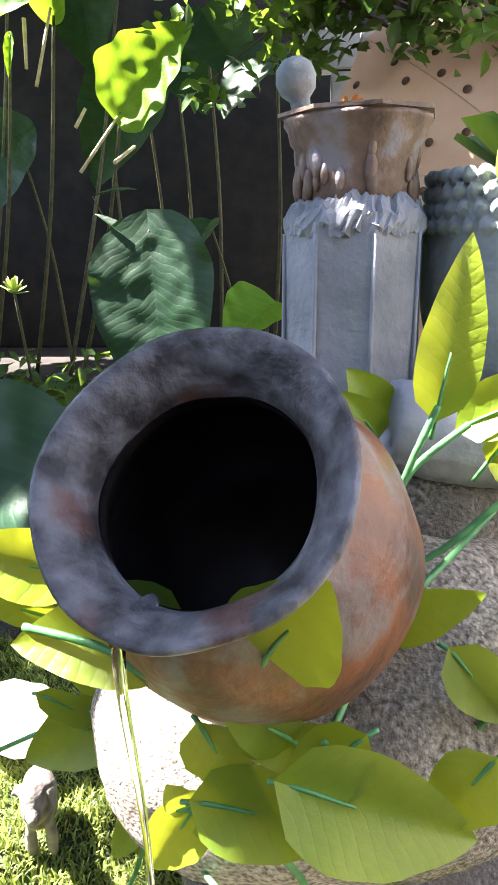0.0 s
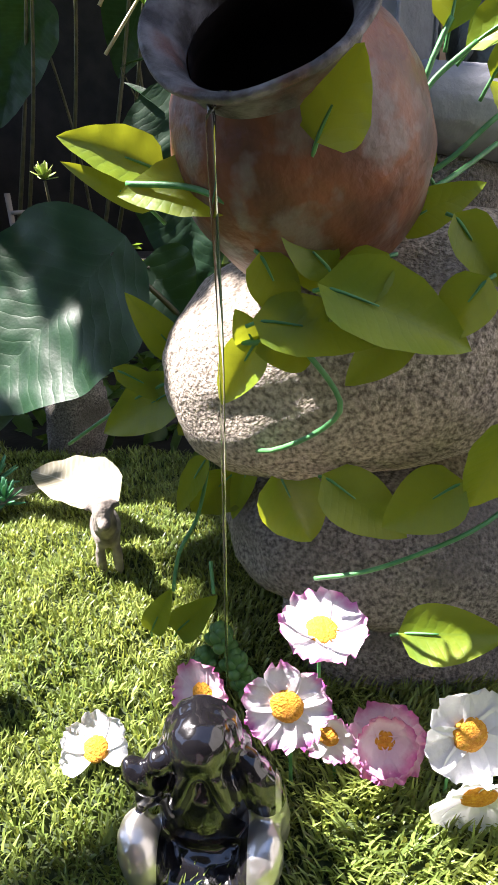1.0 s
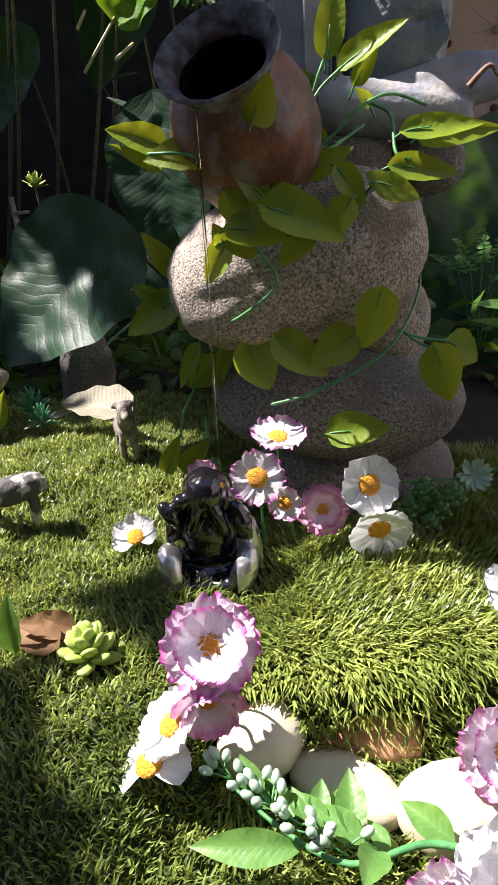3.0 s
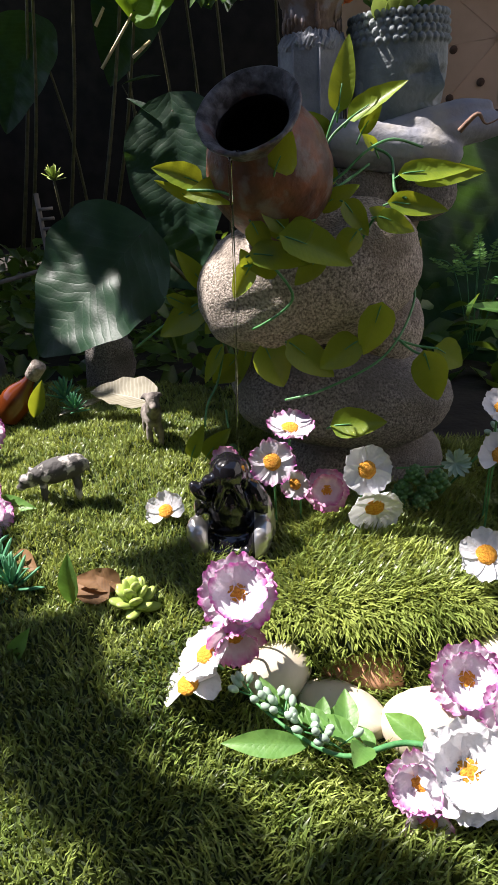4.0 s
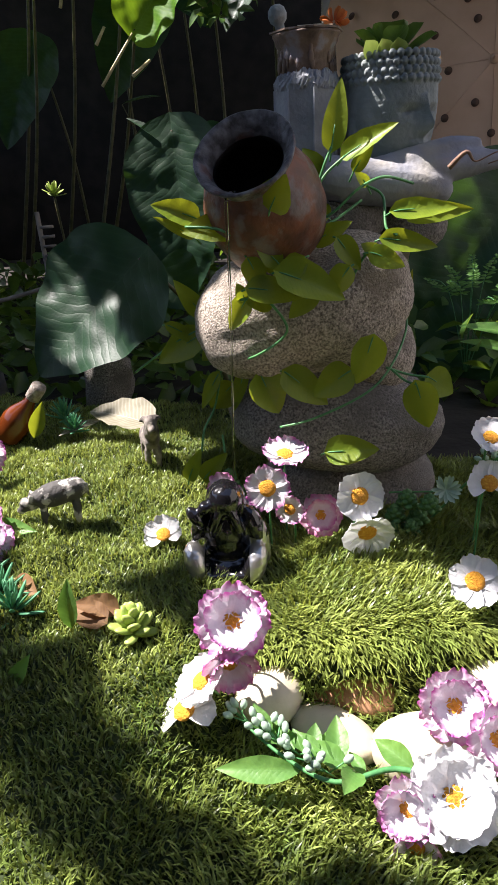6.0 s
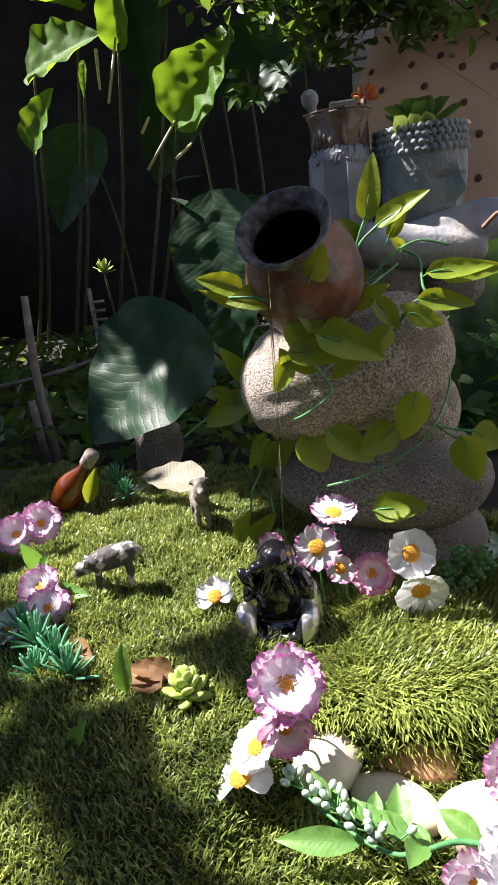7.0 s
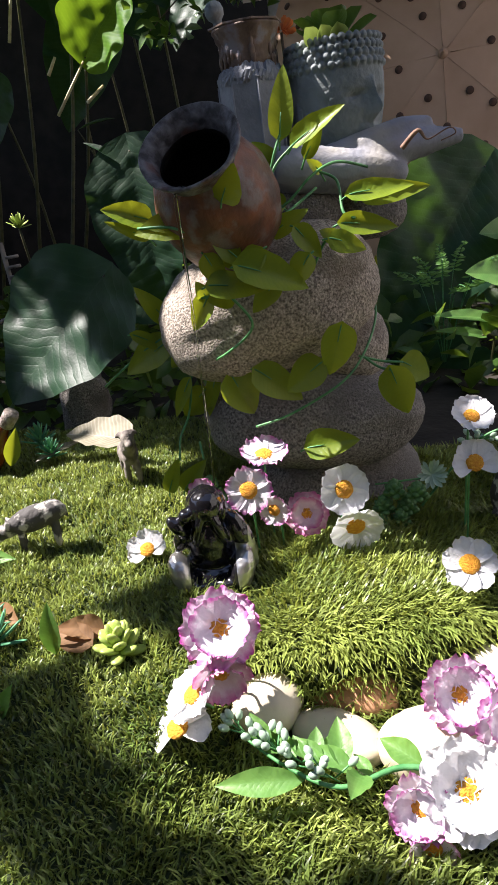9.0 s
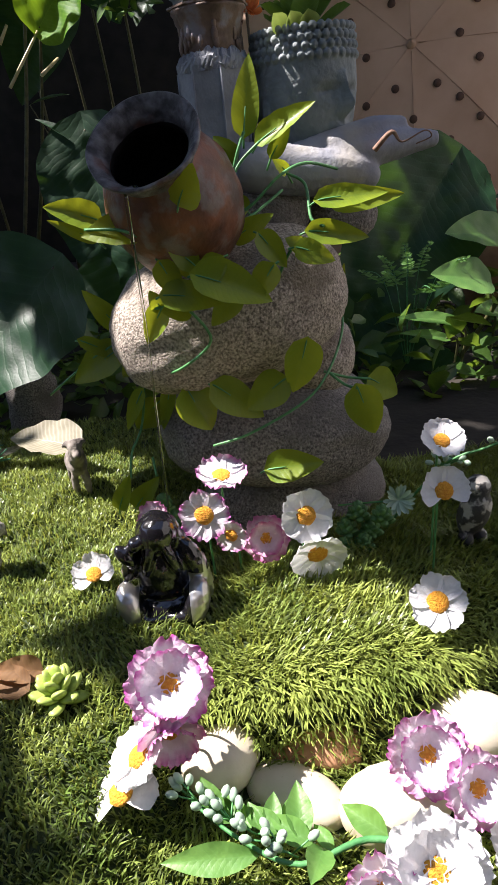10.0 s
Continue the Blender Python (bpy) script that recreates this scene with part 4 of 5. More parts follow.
goat = joined("animal_figurine", [
    (pose(0, 0, 0.046), (0.017, 0.036, 0.018)), (pose(0, -0.034, 0.068, 30, 0, 0), (0.013, 0.015, 0.022)), (pose(0, -0.042, 0.086), (0.011, 0.014, 0.013)), (pose(0, -0.054, 0.079), (0.007, 0.010, 0.007)),
    (pose(-0.012, -0.036, 0.092, 0, -40, 0), (0.008, 0.004, 0.004)), (pose(0.012, -0.036, 0.092, 0, 40, 0), (0.008, 0.004, 0.004)),
    (pose(-0.009, -0.024, 0.018), (0.006, 0.006, 0.024)), (pose(0.009, -0.024, 0.018), (0.006, 0.006, 0.024)), (pose(-0.009, 0.024, 0.018), (0.006, 0.006, 0.024)), (pose(0.009, 0.024, 0.018), (0.006, 0.006, 0.024)),
], M["goat"])
thing("animal_figurine", pose(-0.223, 0.418, ground_z(-0.223, 0.418) - 0.002, 0, 0, 22) @ Matrix.Scale(1.18, 4), "greyish brown standing animal figurine on turf", "figurine", me=goat)
thing("animal_figurine", pose(0.418, 0.170, ground_z(0.418, 0.170) + 0.002, 0, 0, 20), "dark mottled animal figurine at the turf's edge", "figurine", me=joined("animal_figurine", [
    (pose(0, 0, 0.055, 20, 0, 0), (0.024, 0.022, 0.045)), (pose(0, -0.006, 0.100), (0.018, 0.018, 0.018)), (pose(-0.012, 0, 0.012), (0.010, 0.014, 0.014)), (pose(0.012, 0, 0.012), (0.010, 0.014, 0.014))], M["animal"]))

bottle = thing("glass_bottle", pose(-0.577, 0.520, 0.062, 0, 40, 0), "amber glass bottle with a grey stopper leaning on turf", "bottle")
part("body", mesh_of("body", *lathe([(0.0, 0.0), (0.030, 0.002), (0.034, 0.012), (0.034, 0.055), (0.028, 0.075), (0.016, 0.098), (0.0125, 0.112), (0.0125, 0.128)], 28), M["amber"]), bottle)
part("stopper", mesh_of("stopper", *lathe([(0.0135, 0.118), (0.016, 0.121), (0.017, 0.150), (0.0150, 0.156), (0.0, 0.157)], 20, 0.08), M["cork"]), bottle, "rough grey stopper")

for p, s, r, q in (((0.052, -0.176, 0.031), (0.042, 0.036, 0.032), 35, 1), ((0.126, -0.207, 0.012), (0.055, 0.030, 0.024), -30, 2), ((0.218, -0.229, 0.018), (0.054, 0.040, 0.034), 10, 3), ((0.317, -0.145, 0.015), (0.052, 0.040, 0.036), 0, 4)):
    thing("pebble", pose(*p, 0, 0, r), "smooth cream pebble along the turf's front edge", "pebble", "edging pebbles", me=rock("pebble", s, M["pebble"], 0.05, q, 4))
thing("terracotta_shard", pose(0.145, -0.151, 0.013, 20, 0, -12), "rounded terracotta piece tucked under the turf", "shard", me=rock("terracotta_shard", (0.055, 0.030, 0.032), M["terracotta"], 0.06, 6, 4, 3.0))
thing("grey_rock", pose(-0.482, 0.97, 0.03, 0, 10, 20), "dim grey rock behind the turf", "rock", me=rock("grey_rock", (0.062, 0.06, 0.115), M["granite_dark"], 0.22, 12, 4, 3.0))


def loose_leaf(name, base, tip, width, normal, material, label, shape="heart", droop=0.15):
    ln = (Vector(tip) - Vector(base)).length
    thing(name, frame_of(base, tip, normal), label, "leaf", me=blade(name, ln, width, material, shape, 0.12, droop, 0.15, 0.04, 14, 10, 0.02, seed=ln * 99))


loose_leaf("dry_leaf", (-0.249, 0.511, 0.096), (-0.404, 0.579, 0.117), 0.10, (0.1, -0.45, 1.0), M["dry_leaf"], "large pale dry leaf lying behind the figurine")
loose_leaf("dead_leaf", (-0.155, -0.077, 0.076), (-0.205, -0.090, 0.094), 0.034, (0.2, -0.6, 1), M["dead_leaf"], "curled brown dead leaf on turf")
loose_leaf("dead_leaf", (-0.164, -0.100, 0.072), (-0.219, -0.077, 0.082), 0.04, (-0.2, -0.4, 1), M["dead_leaf"], "folded tan dead leaf on turf")
loose_leaf("dead_leaf", (-0.320, -0.011, 0.075), (-0.273, -0.056, 0.080), 0.028, (-0.4, -0.4, 1), M["dead_leaf"], "shrivelled reddish dead leaf on turf", "lance")
loose_leaf("fallen_leaf", (-0.208, -0.101, 0.061), (-0.207, -0.098, 0.131), 0.026, (0, -1, 0.2), M["plastic_leaf"], "upright narrow green leaf stuck in turf", "lance")
loose_leaf("fallen_leaf", (-0.251, -0.197, 0.052), (-0.220, -0.199, 0.101), 0.020, (0, -1, 0.4), M["plastic_leaf"], "small bright green leaf stuck in turf", "lance")
loose_leaf("fallen_leaf", (-0.443, 0.490, 0.077), (-0.355, 0.563, 0.100), 0.022, (0, -0.6, 1), M["dry_leaf"], "pale narrow leaf on the turf", "lance")
loose_leaf("fallen_leaf", (-0.497, 0.487, 0.074), (-0.465, 0.484, 0.154), 0.034, (0.3, -1, 0.2), M["vine"], "green leaf upright beside the bottle", "lance")


# ---- artificial flowers ----
def petal_mesh(ln, w, material, edge, frill, cup, seed):
    vs, fs = [], []
    nu, nv = 10, 8
    rr = random.Random(seed)
    for i in range(nu + 1):
        u = i / nu
        h = (0.32 + 0.68 * math.sin(math.pi * 0.5 * min(1, u * 1.25)) ** 1.2) * (1 if u < 0.85 else 1 - 0.35 * ((u - 0.85) / 0.15) ** 2)
        for j in range(nv + 1):
            s = 2 * j / nv - 1
            y = u * ln * (1 - 0.10 * s * s * u) + (rr.uniform(-1, 1) * frill * ln if i == nu else 0)
            vs.append((s * h * w / 2, y, cup * ln * u * u + 0.10 * w * s * s + frill * ln * 1.2 * math.sin(j * 2.3 + seed) * u ** 3 - 0.03 * ln * abs(math.sin(s * 5))))
    for i in range(nu):
        for j in range(nv):
            a = i * (nv + 1) + j
            fs.append((a, a + 1, a + nv + 2, a + nv + 1))
    me = mesh_of("petal", vs, fs, material)
    if edge is not None:
        me.materials.append(edge)
        for p in me.polygons:
            i, j = p.index // nv, p.index % nv
            if i >= nu - 1 or (i > nu - 4 and j in (0, nv - 1)):
                p.material_index = 1
    return me


PETALS = {}


def flower(at, facing, size, style, n=6, cup=0.12, label="", stem=True, half=False, double=False, spin=0.0):
    """An artificial blossom: size is its width, facing where its middle looks."""
    z = Vector(facing).normalized()
    at = Vector(at)
    ob = thing("artificial_flower", frame_of(at, at + (Vector((1, 0, 0)) - z * z.x), z), label, "flower", "artificial flowers")
    base, edge = {"white": (M["white_petal"], None), "pink": (M["pink_petal"], None), "rose": (M["rose_petal"], None)}[style]
    for ring in range(2 if double else 1):
        for k in range(n):
            if half and k >= n * 0.6:
                continue
            key = (style, round(size, 3), cup, k % 3, ring)
            if key not in PETALS:
                ln = size * 0.5 * (1 - 0.28 * ring)
                PETALS[key] = petal_mesh(ln, size * (0.50 if n < 7 else 0.40), base, edge, 0.05 if style == "white" else 0.075, cup + 0.45 * ring, k % 3 + ring * 5)
            part("petal", PETALS[key], ob, "", pose(0, 0, 0.0008 * (k % 2) + 0.002 * ring, 0, 0, spin + 360 * (k + 0.5 * ring) / n + 8 * math.sin(k * 5)))
    r = size * 0.175
    part("eye", mesh_of("eye", *lathe([(r, -0.001), (r * 1.06, 0.002), (r * 0.9, 0.0038), (r * 0.5, 0.0048), (0.0, 0.0050)], 20, 0.10), M["flower_eye"]), ob, "orange fuzzy centre")
    if stem:
        inv = ob.matrix_basis.inverted()
        g = Vector((at.x - z.x * 0.02, at.y + 0.03, ground_z(at.x, at.y + 0.03) - 0.004))
        part("stem", tube_mesh("stem", [inv @ at, inv @ (at - z * 0.02), inv @ g], 0.0016, M["stem"], 6), ob, "thin green stem")
    return ob


PK = "white artificial flower with magenta-edged petals and orange centre"
WH = "white artificial daisy with an orange centre"
flower((0.038, 0.082, 0.168), (0.0, -1, 0.35), 0.068, "pink", 7, 0.08, PK)
flower((0.114, 0.117, 0.103), (0.05, -1, 0.55), 0.066, "rose", 6, 0.25, "magenta-rimmed pink artificial flower with orange centre", double=True)
flower((0.062, 0.131, 0.198), (0.1, -0.22, 1.0), 0.070, "pink", 6, 0.2, PK)
flower((0.069, 0.097, 0.125), (-0.3, -1, 0.1), 0.048, "pink", 5, 0.15, "small magenta-edged artificial flower seen side-on")
flower((-0.028, 0.098, 0.156), (-0.5, -0.8, 0.4), 0.056, "rose", 6, 0.2, "pale pink artificial flower beside the figurine")
flower((0.169, 0.080, 0.156), (0.25, -1, 0.35), 0.072, "white", 6, 0.10, WH, spin=15)
flower((0.181, 0.077, 0.098), (0.15, -0.95, -0.25), 0.078, "white", 6, 0.2, "white artificial daisy drooping under another daisy")
flower((-0.132, 0.112, 0.069), (0.0, -0.7, 0.9), 0.062, "white", 7, 0.30, "torn white artificial daisy lying on turf", half=True)
flower((0.017, -0.186, 0.148), (0.15, -0.75, 0.75), 0.084, "pink", 8, 0.16, "large frilled white and magenta artificial carnation", double=True)
flower((0.013, -0.202, 0.105), (0.25, -1, -0.1), 0.064, "rose", 7, 0.35, "pink artificial flower drooping under a carnation", double=True)
flower((-0.016, -0.217, 0.092), (-0.5, -0.2, 0.8), 0.064, "white", 6, 0.15, "white artificial daisy bleached by sunlight")
flower((-0.035, -0.232, 0.064), (-0.3, -0.3, 0.9), 0.066, "white", 6, -0.35, "ragged white artificial flower hanging low", half=True)
flower((0.305, -0.049, 0.105), (0.0, -0.75, 0.75), 0.068, "white", 7, 0.12, WH)
flower((0.341, 0.063, 0.185), (0.1, -0.9, 0.5), 0.064, "white", 6, 0.2, WH, half=True)
flower((0.347, 0.100, 0.236), (0.1, -0.6, 0.9), 0.058, "white", 6, 0.3, "white artificial blossom seen from the side")
flower((0.232, -0.317, 0.060), (0.0, -0.7, 0.8), 0.088, "white", 8, 0.12, "large white artificial daisy bleached by sunlight", double=True)
flower((0.192, -0.318, 0.044), (-0.3, -0.9, 0.5), 0.062, "pink", 7, 0.25, PK, double=True)
flower((0.198, -0.337, 0.017), (-0.1, -0.9, 0.1), 0.045, "pink", 6, 0.4, "small magenta-edged artificial flower drooping to the turf")
flower((0.250, -0.218, 0.070), (0.0, -0.8, 0.7), 0.076, "pink", 9, 0.25, "frilled white and magenta artificial carnation", double=True)
flower((0.288, -0.244, 0.054), (0.2, -0.8, 0.7), 0.068, "pink", 8, 0.2, PK, double=True)
flower((0.314, -0.282, 0.035), (0.3, -0.8, 0.7), 0.066, "white", 7, 0.2, WH)
flower((-0.506, 0.296, 0.119), (0.2, -0.8, 0.6), 0.085, "pink", 9, 0.25, "frilled lilac-white artificial carnation on the mound", double=True)
flower((-0.388, 0.060, 0.083), (0.1, -0.5, 0.8), 0.075, "pink", 8, 0.2, "lilac-white artificial flower lying on turf", double=True)

flower((-0.544, 0.266, 0.111), (0.1, -0.7, 0.7), 0.080, "pink", 9, 0.3, "frilled lilac-white artificial carnation on the mound", double=True)
flower((-0.419, 0.103, 0.095), (-0.1, -0.6, 0.8), 0.075, "pink", 8, 0.25, "lilac-white artificial flower lying on turf", double=True)
flower((-0.428, 0.005, 0.080), (0.0, -0.6, 0.8), 0.070, "white", 8, 0.2, "white artificial flower lying on turf", double=True)
for b, e in (((-0.421, 0.125, 0.075), (-0.336, 0.091, 0.092)), ((-0.453, 0.171, 0.071), (-0.419, 0.123, 0.141)), ((-0.470, 0.205, 0.072), (-0.476, 0.167, 0.138)), ((-0.409, 0.080, 0.069), (-0.443, 0.023, 0.100))):
    loose_leaf("fallen_leaf", b, e, 0.030, (0.1, -0.7, 0.8), M["plastic_leaf"], "bright green artificial leaf beside lilac flowers", "lance")

spiky = thing("artificial_flower", frame_of((0.293, 0.102, 0.154), (0.390, 0.109, 0.150), (0.1, -0.85, 0.5)), "small spiky white artificial flower", "flower", "artificial flowers")
pm = petal_mesh(0.022, 0.006, M["bud"], None, 0.0, 0.2, 1)
for k in range(18):
    part("petal", pm, spiky, "", pose(0, 0, 0.001 * (k % 3), 12 * (k % 3), 0, 20 * k))
part("stem", tube_mesh("stem", [(0, 0, 0), (0, 0.03, -0.04), (0, -0.06, -0.11)], 0.0015, M["stem"], 6), spiky, "thin green stem")


def rosette(name, at, label, material, n, ln, w, spread, thick=0.5):
    ob = thing(name, at, label, "succulent")
    bm = bmesh.new()
    bmesh.ops.create_uvsphere(bm, u_segments=10, v_segments=7, radius=1.0, matrix=Matrix.Translation((0, ln * 0.5, 0)) @ Matrix.Diagonal((w / 2, ln / 2, w * thick / 2, 1)))
    me = bm_mesh("leaf", bm, material)
    for k in range(n):
        a = k * 2.39996
        e = 0.15 + spread * k / n
        d = Vector((math.cos(a) * math.cos(e), math.sin(a) * math.cos(e), math.sin(e)))
        part("leaf", me, ob, "", frame_of((0, 0, 0.002 + 0.012 * k / n), Vector((0, 0, 0.002 + 0.012 * k / n)) + d, (0, 0, 1) if e < 1.2 else (-d.x, -d.y, 0.1)))
    return ob


rosette("succulent_rosette", (-0.120, -0.118, 0.068), "yellow-green artificial succulent on the turf", M["succulent"], 20, 0.034, 0.018, 1.3)
for p in ((0.250, 0.173, 0.085), (0.233, 0.172, 0.060), (0.269, 0.175, 0.054), (0.256, 0.160, 0.039), (0.228, 0.159, 0.035), (0.281, 0.151, 0.089)):
    rosette("succulent_rosette", p, "dark green beaded artificial succulent by the boulders", M["succulent_dark"], 22, 0.020, 0.012, 1.5, 0.8)
for p, q in (((-0.035, 0.202, 0.111), 14), ((-0.021, 0.197, 0.085), 14), ((-0.051, 0.202, 0.081), 14), ((-0.012, 0.197, 0.060), 12)):
    rosette("succulent_rosette", p, "cluster of plump green artificial berries beneath the vine", M["succulent_dark"], q, 0.018, 0.013, 1.5, 0.9)
for p, s in (((-0.452, 0.560, 0.083), 0.045), ((-0.416, 0.517, 0.072), 0.035), ((-0.369, -0.018, 0.067), 0.050), ((-0.328, -0.045, 0.065), 0.045), ((-0.292, -0.083, 0.064), 0.045), ((-0.341, -0.080, 0.061), 0.04), ((-0.404, 0.009, 0.069), 0.045)):
    rosette("sedum_sprig", p, "mint-green artificial sedum sprig on the turf", M["mint"], 26, s, 0.007, 1.4, 0.5)

sprig = thing("berry_sprig", (0, 0, 0), "green artificial sprig with whitish berries and leaves", "sprig")
main = [(0.241, -0.289, 0.042), (0.183, -0.282, 0.050), (0.125, -0.298, 0.048), (0.075, -0.276, 0.052), (0.030, -0.243, 0.062)]
part("stem", tube_mesh("stem", main, [0.003, 0.003, 0.0025, 0.002, 0.0012], M["stem"], 7), sprig)
rs = random.Random(8)
bud = mesh_of("berry", *lathe([(0.0, 0.0), (0.0026, 0.0015), (0.0040, 0.0055), (0.0034, 0.0095), (0.0014, 0.012), (0.0, 0.0125)], 12), M["bud"])
for k in range(30):
    t = rs.uniform(0.0, 1.0)
    a, b = Vector((0.125, -0.293, 0.048)), Vector((0.024, -0.237, 0.064))
    p = a.lerp(b, t)
    d = Vector((rs.uniform(-0.9, 0.5), rs.uniform(-0.5, 0.7), rs.uniform(0.2, 1))).normalized()
    q = p + d * rs.uniform(0.010, 0.020)
    part("twiglet", tube_mesh("twiglet", [p, q], 0.0009, M["stem"], 5, 2), sprig)
    part("berry", bud, sprig, "whitish green berry", frame_of(q, q + d.orthogonal(), d))
for k in range(13):
    t = k / 12
    p = Vector((0.154, -0.289, 0.049)).lerp(Vector((0.050, -0.257, 0.057)), t)
    d = Vector((rs.uniform(-0.9, 0.2), rs.choice((-1, 1)) * rs.uniform(0.3, 1), rs.uniform(0.05, 0.6))).normalized()
    ln = rs.uniform(0.026, 0.050)
    part("leaf", blade("leaf", ln, ln * 0.5, M["plastic_leaf"], "lance", 0.1, 0.15, 0.2, 0.06, 10, 6, 0.012, seed=k), sprig, "bright green leaf", frame_of(p, p + d * ln, (0, -0.5, 0.9)))
part("leaf", blade("leaf", 0.085, 0.026, M["plastic_leaf"], "lance", 0.1, 0.15, 0.2, 0.06, 12, 6, 0.012), sprig, "bright green leaf", frame_of((0.091, -0.288, 0.048), (0.008, -0.296, 0.058), (0, -0.6, 0.9)))
part("leaf", blade("leaf", 0.045, 0.024, M["plastic_leaf"], "lance", 0.1, 0.15, 0.2, 0.06, 12, 6, 0.012), sprig, "bright green leaf", frame_of((0.202, -0.278, 0.047), (0.167, -0.257, 0.061), (0, -0.6, 0.9)))
sprig2 = thing("berry_sprig", (0, 0, 0), "grey-green artificial berry sprig beside the daisies", "sprig")
part("stem", tube_mesh("stem", [(0.283, 0.219, 0.018), (0.363, 0.157, 0.167), (0.419, 0.142, 0.200), (0.458, 0.142, 0.213)], 0.002, M["stem"], 6), sprig2)
for k in range(14):
    p = Vector((0.359, 0.157, 0.167)).lerp(Vector((0.458, 0.142, 0.213)), rs.random())
    d = Vector((rs.uniform(-1, 1), rs.uniform(-0.6, 0.6), rs.uniform(-0.4, 1))).normalized()
    q = p + d * 0.014
    part("twiglet", tube_mesh("twiglet", [p, q], 0.0009, M["stem"], 5, 2), sprig2)
    part("berry", bud, sprig2, "whitish green berry", frame_of(q, q + d.orthogonal(), d))

# ---- the parasol and the back of the garden ----
HUB = Vector((0.844, 2.400, 0.913))
PAR_N = Vector((-0.22, -1.0, 0.22)).normalized()
par = thing("parasol", frame_of(HUB, HUB + (Vector((1, 0, 0)) - PAR_N * PAR_N.x), PAR_N), "open peach parasol with dark brown dots lying on its side", "parasol")
R, RIBS = 0.92, 8
vs, fs = [(0, 0, 0.0)], []
nr, na = 14, 96
for i in range(1, nr + 1):
    for k in range(na):
        a = 2 * math.pi * k / na
        f = (k % (na // RIBS)) / (na // RIBS)
        sag = 1 - 0.06 * math.sin(math.pi * f)
        r = R * i / nr * sag
        vs.append((r * math.cos(a), r * math.sin(a), -0.33 * (i / nr) ** 2 - 0.02 * math.sin(math.pi * f) * i / nr))
for k in range(na):
    fs.append((0, 1 + k, 1 + (k + 1) % na))
for i in range(nr - 1):
    for k in range(na):
        a, b = 1 + i * na + k, 1 + i * na + (k + 1) % na
        fs.append((a, a + na, b + na, b))
part("canopy", mesh_of("canopy", vs, fs, M["parasol"]), par, "peach cloth canopy")
for k in range(RIBS):
    a = 2 * math.pi * k / RIBS
    part("rib", tube_mesh("rib", [(R * q * math.cos(a), R * q * math.sin(a), -0.33 * q * q + 0.002) for q in (0.03, 0.35, 0.7, 1.0)], 0.0022, M["parasol"], 5), par)
part("hub", mesh_of("hub", *lathe([(0.02, -0.004), (0.019, 0.008), (0.008, 0.012), (0.006, 0.03), (0.0, 0.032)], 16), M["parasol"]), par, "round peach hub")
part("pole", tube_mesh("pole", [(0, 0, -0.01), (0, 0, -0.7)], 0.008, M["wood"], 8, 2), par, "wooden pole")
dotme = mesh_of("dot", *lathe([(0.0165, -0.0015), (0.0165, 0.0004), (0.0, 0.0006)], 14), M["dot"])
rd = random.Random(5)
for i in range(1, 8):
    r = 0.075 + 0.104 * i
    n = max(6, int(2 * math.pi * r / 0.195))
    for k in range(n):
        a = 2 * math.pi * (k + 0.5 * (i % 2)) / n + rd.uniform(-0.12, 0.12)
        q = (r + rd.uniform(-0.012, 0.012)) / R
        if q > 0.97:
            continue
        f = (a / (2 * math.pi) * RIBS) % 1
        z = -0.33 * q * q - 0.02 * math.sin(math.pi * f) * q + 0.004
        part("dot", dotme, par, "dark brown dot", Matrix.Translation((R * q * math.cos(a), R * q * math.sin(a), z)) @ Matrix.Rotation(a, 4, "Z") @ Matrix.Rotation(math.atan(0.66 * q / R), 4, "Y"))

# plain walls added to close the garden; those to west, south and east are unseen and cut sky light
def slab(name, x0, y0, z0, x1, y1, z1, material, label, cat="wall"):
    bm = bmesh.new()
    bmesh.ops.create_cube(bm, size=1.0, matrix=Matrix.Translation(((x0 + x1) / 2, (y0 + y1) / 2, (z0 + z1) / 2)) @ Matrix.Diagonal((x1 - x0, y1 - y0, z1 - z0, 1)))
    bmesh.ops.bevel(bm, geom=bm.edges[:], offset=0.01, segments=2, affect="EDGES")
    return thing(name, (0, 0, 0), label, cat, kind="structure", me=bm_mesh(name, bm, material, False))


slab("wall_north", -5.0, 4.3, -0.06, 5.0, 4.5, 2.9, M["shade_wall"], "garden wall coloured near-black for the shade behind the plants")
slab("wall_west", -3.4, -3.0, -0.06, -3.2, 4.3, 1.1, M["shade_wall"], "unseen near-black side wall added to close the garden")
# unseen south wall, added near-black to lower the fill light from the front
slab("wall_south", -3.2, -2.6, -0.06, 3.2, -2.4, 3.2, M["shade_wall"], "unseen near-black wall added to cut light from the front")
slab("wall_east", 3.2, -3.0, -0.06, 3.4, 4.3, 3.0, M["wall"], "unseen grey wall added to block sky light from the east")
for i in range(3):
    for k in range(4):
        bx = 0.15 + 0.30 * k + 0.15 * (i % 2)
        bm = bmesh.new()
        bmesh.ops.create_cube(bm, size=1.0, matrix=Matrix.Diagonal((0.29, 0.14, 0.19, 1)))
        bmesh.ops.bevel(bm, geom=bm.edges[:], offset=0.008, segments=2, affect="EDGES")
        thing("concrete_block", pose(bx, 3.75, 1.18 + 0.20 * i), "pale grey concrete block in a rough low wall", "block", "block wall", me=bm_mesh("concrete_block", bm, M["wall"], False))
slab("block_plinth", 0.05, 3.67, -0.06, 1.6, 3.83, 1.085, M["wall"], "rough grey low garden wall under the blocks")

rack = thing("wooden_post", (-0.904, 1.150, -0.060), "weathered grey wooden post standing in the shade", "post")
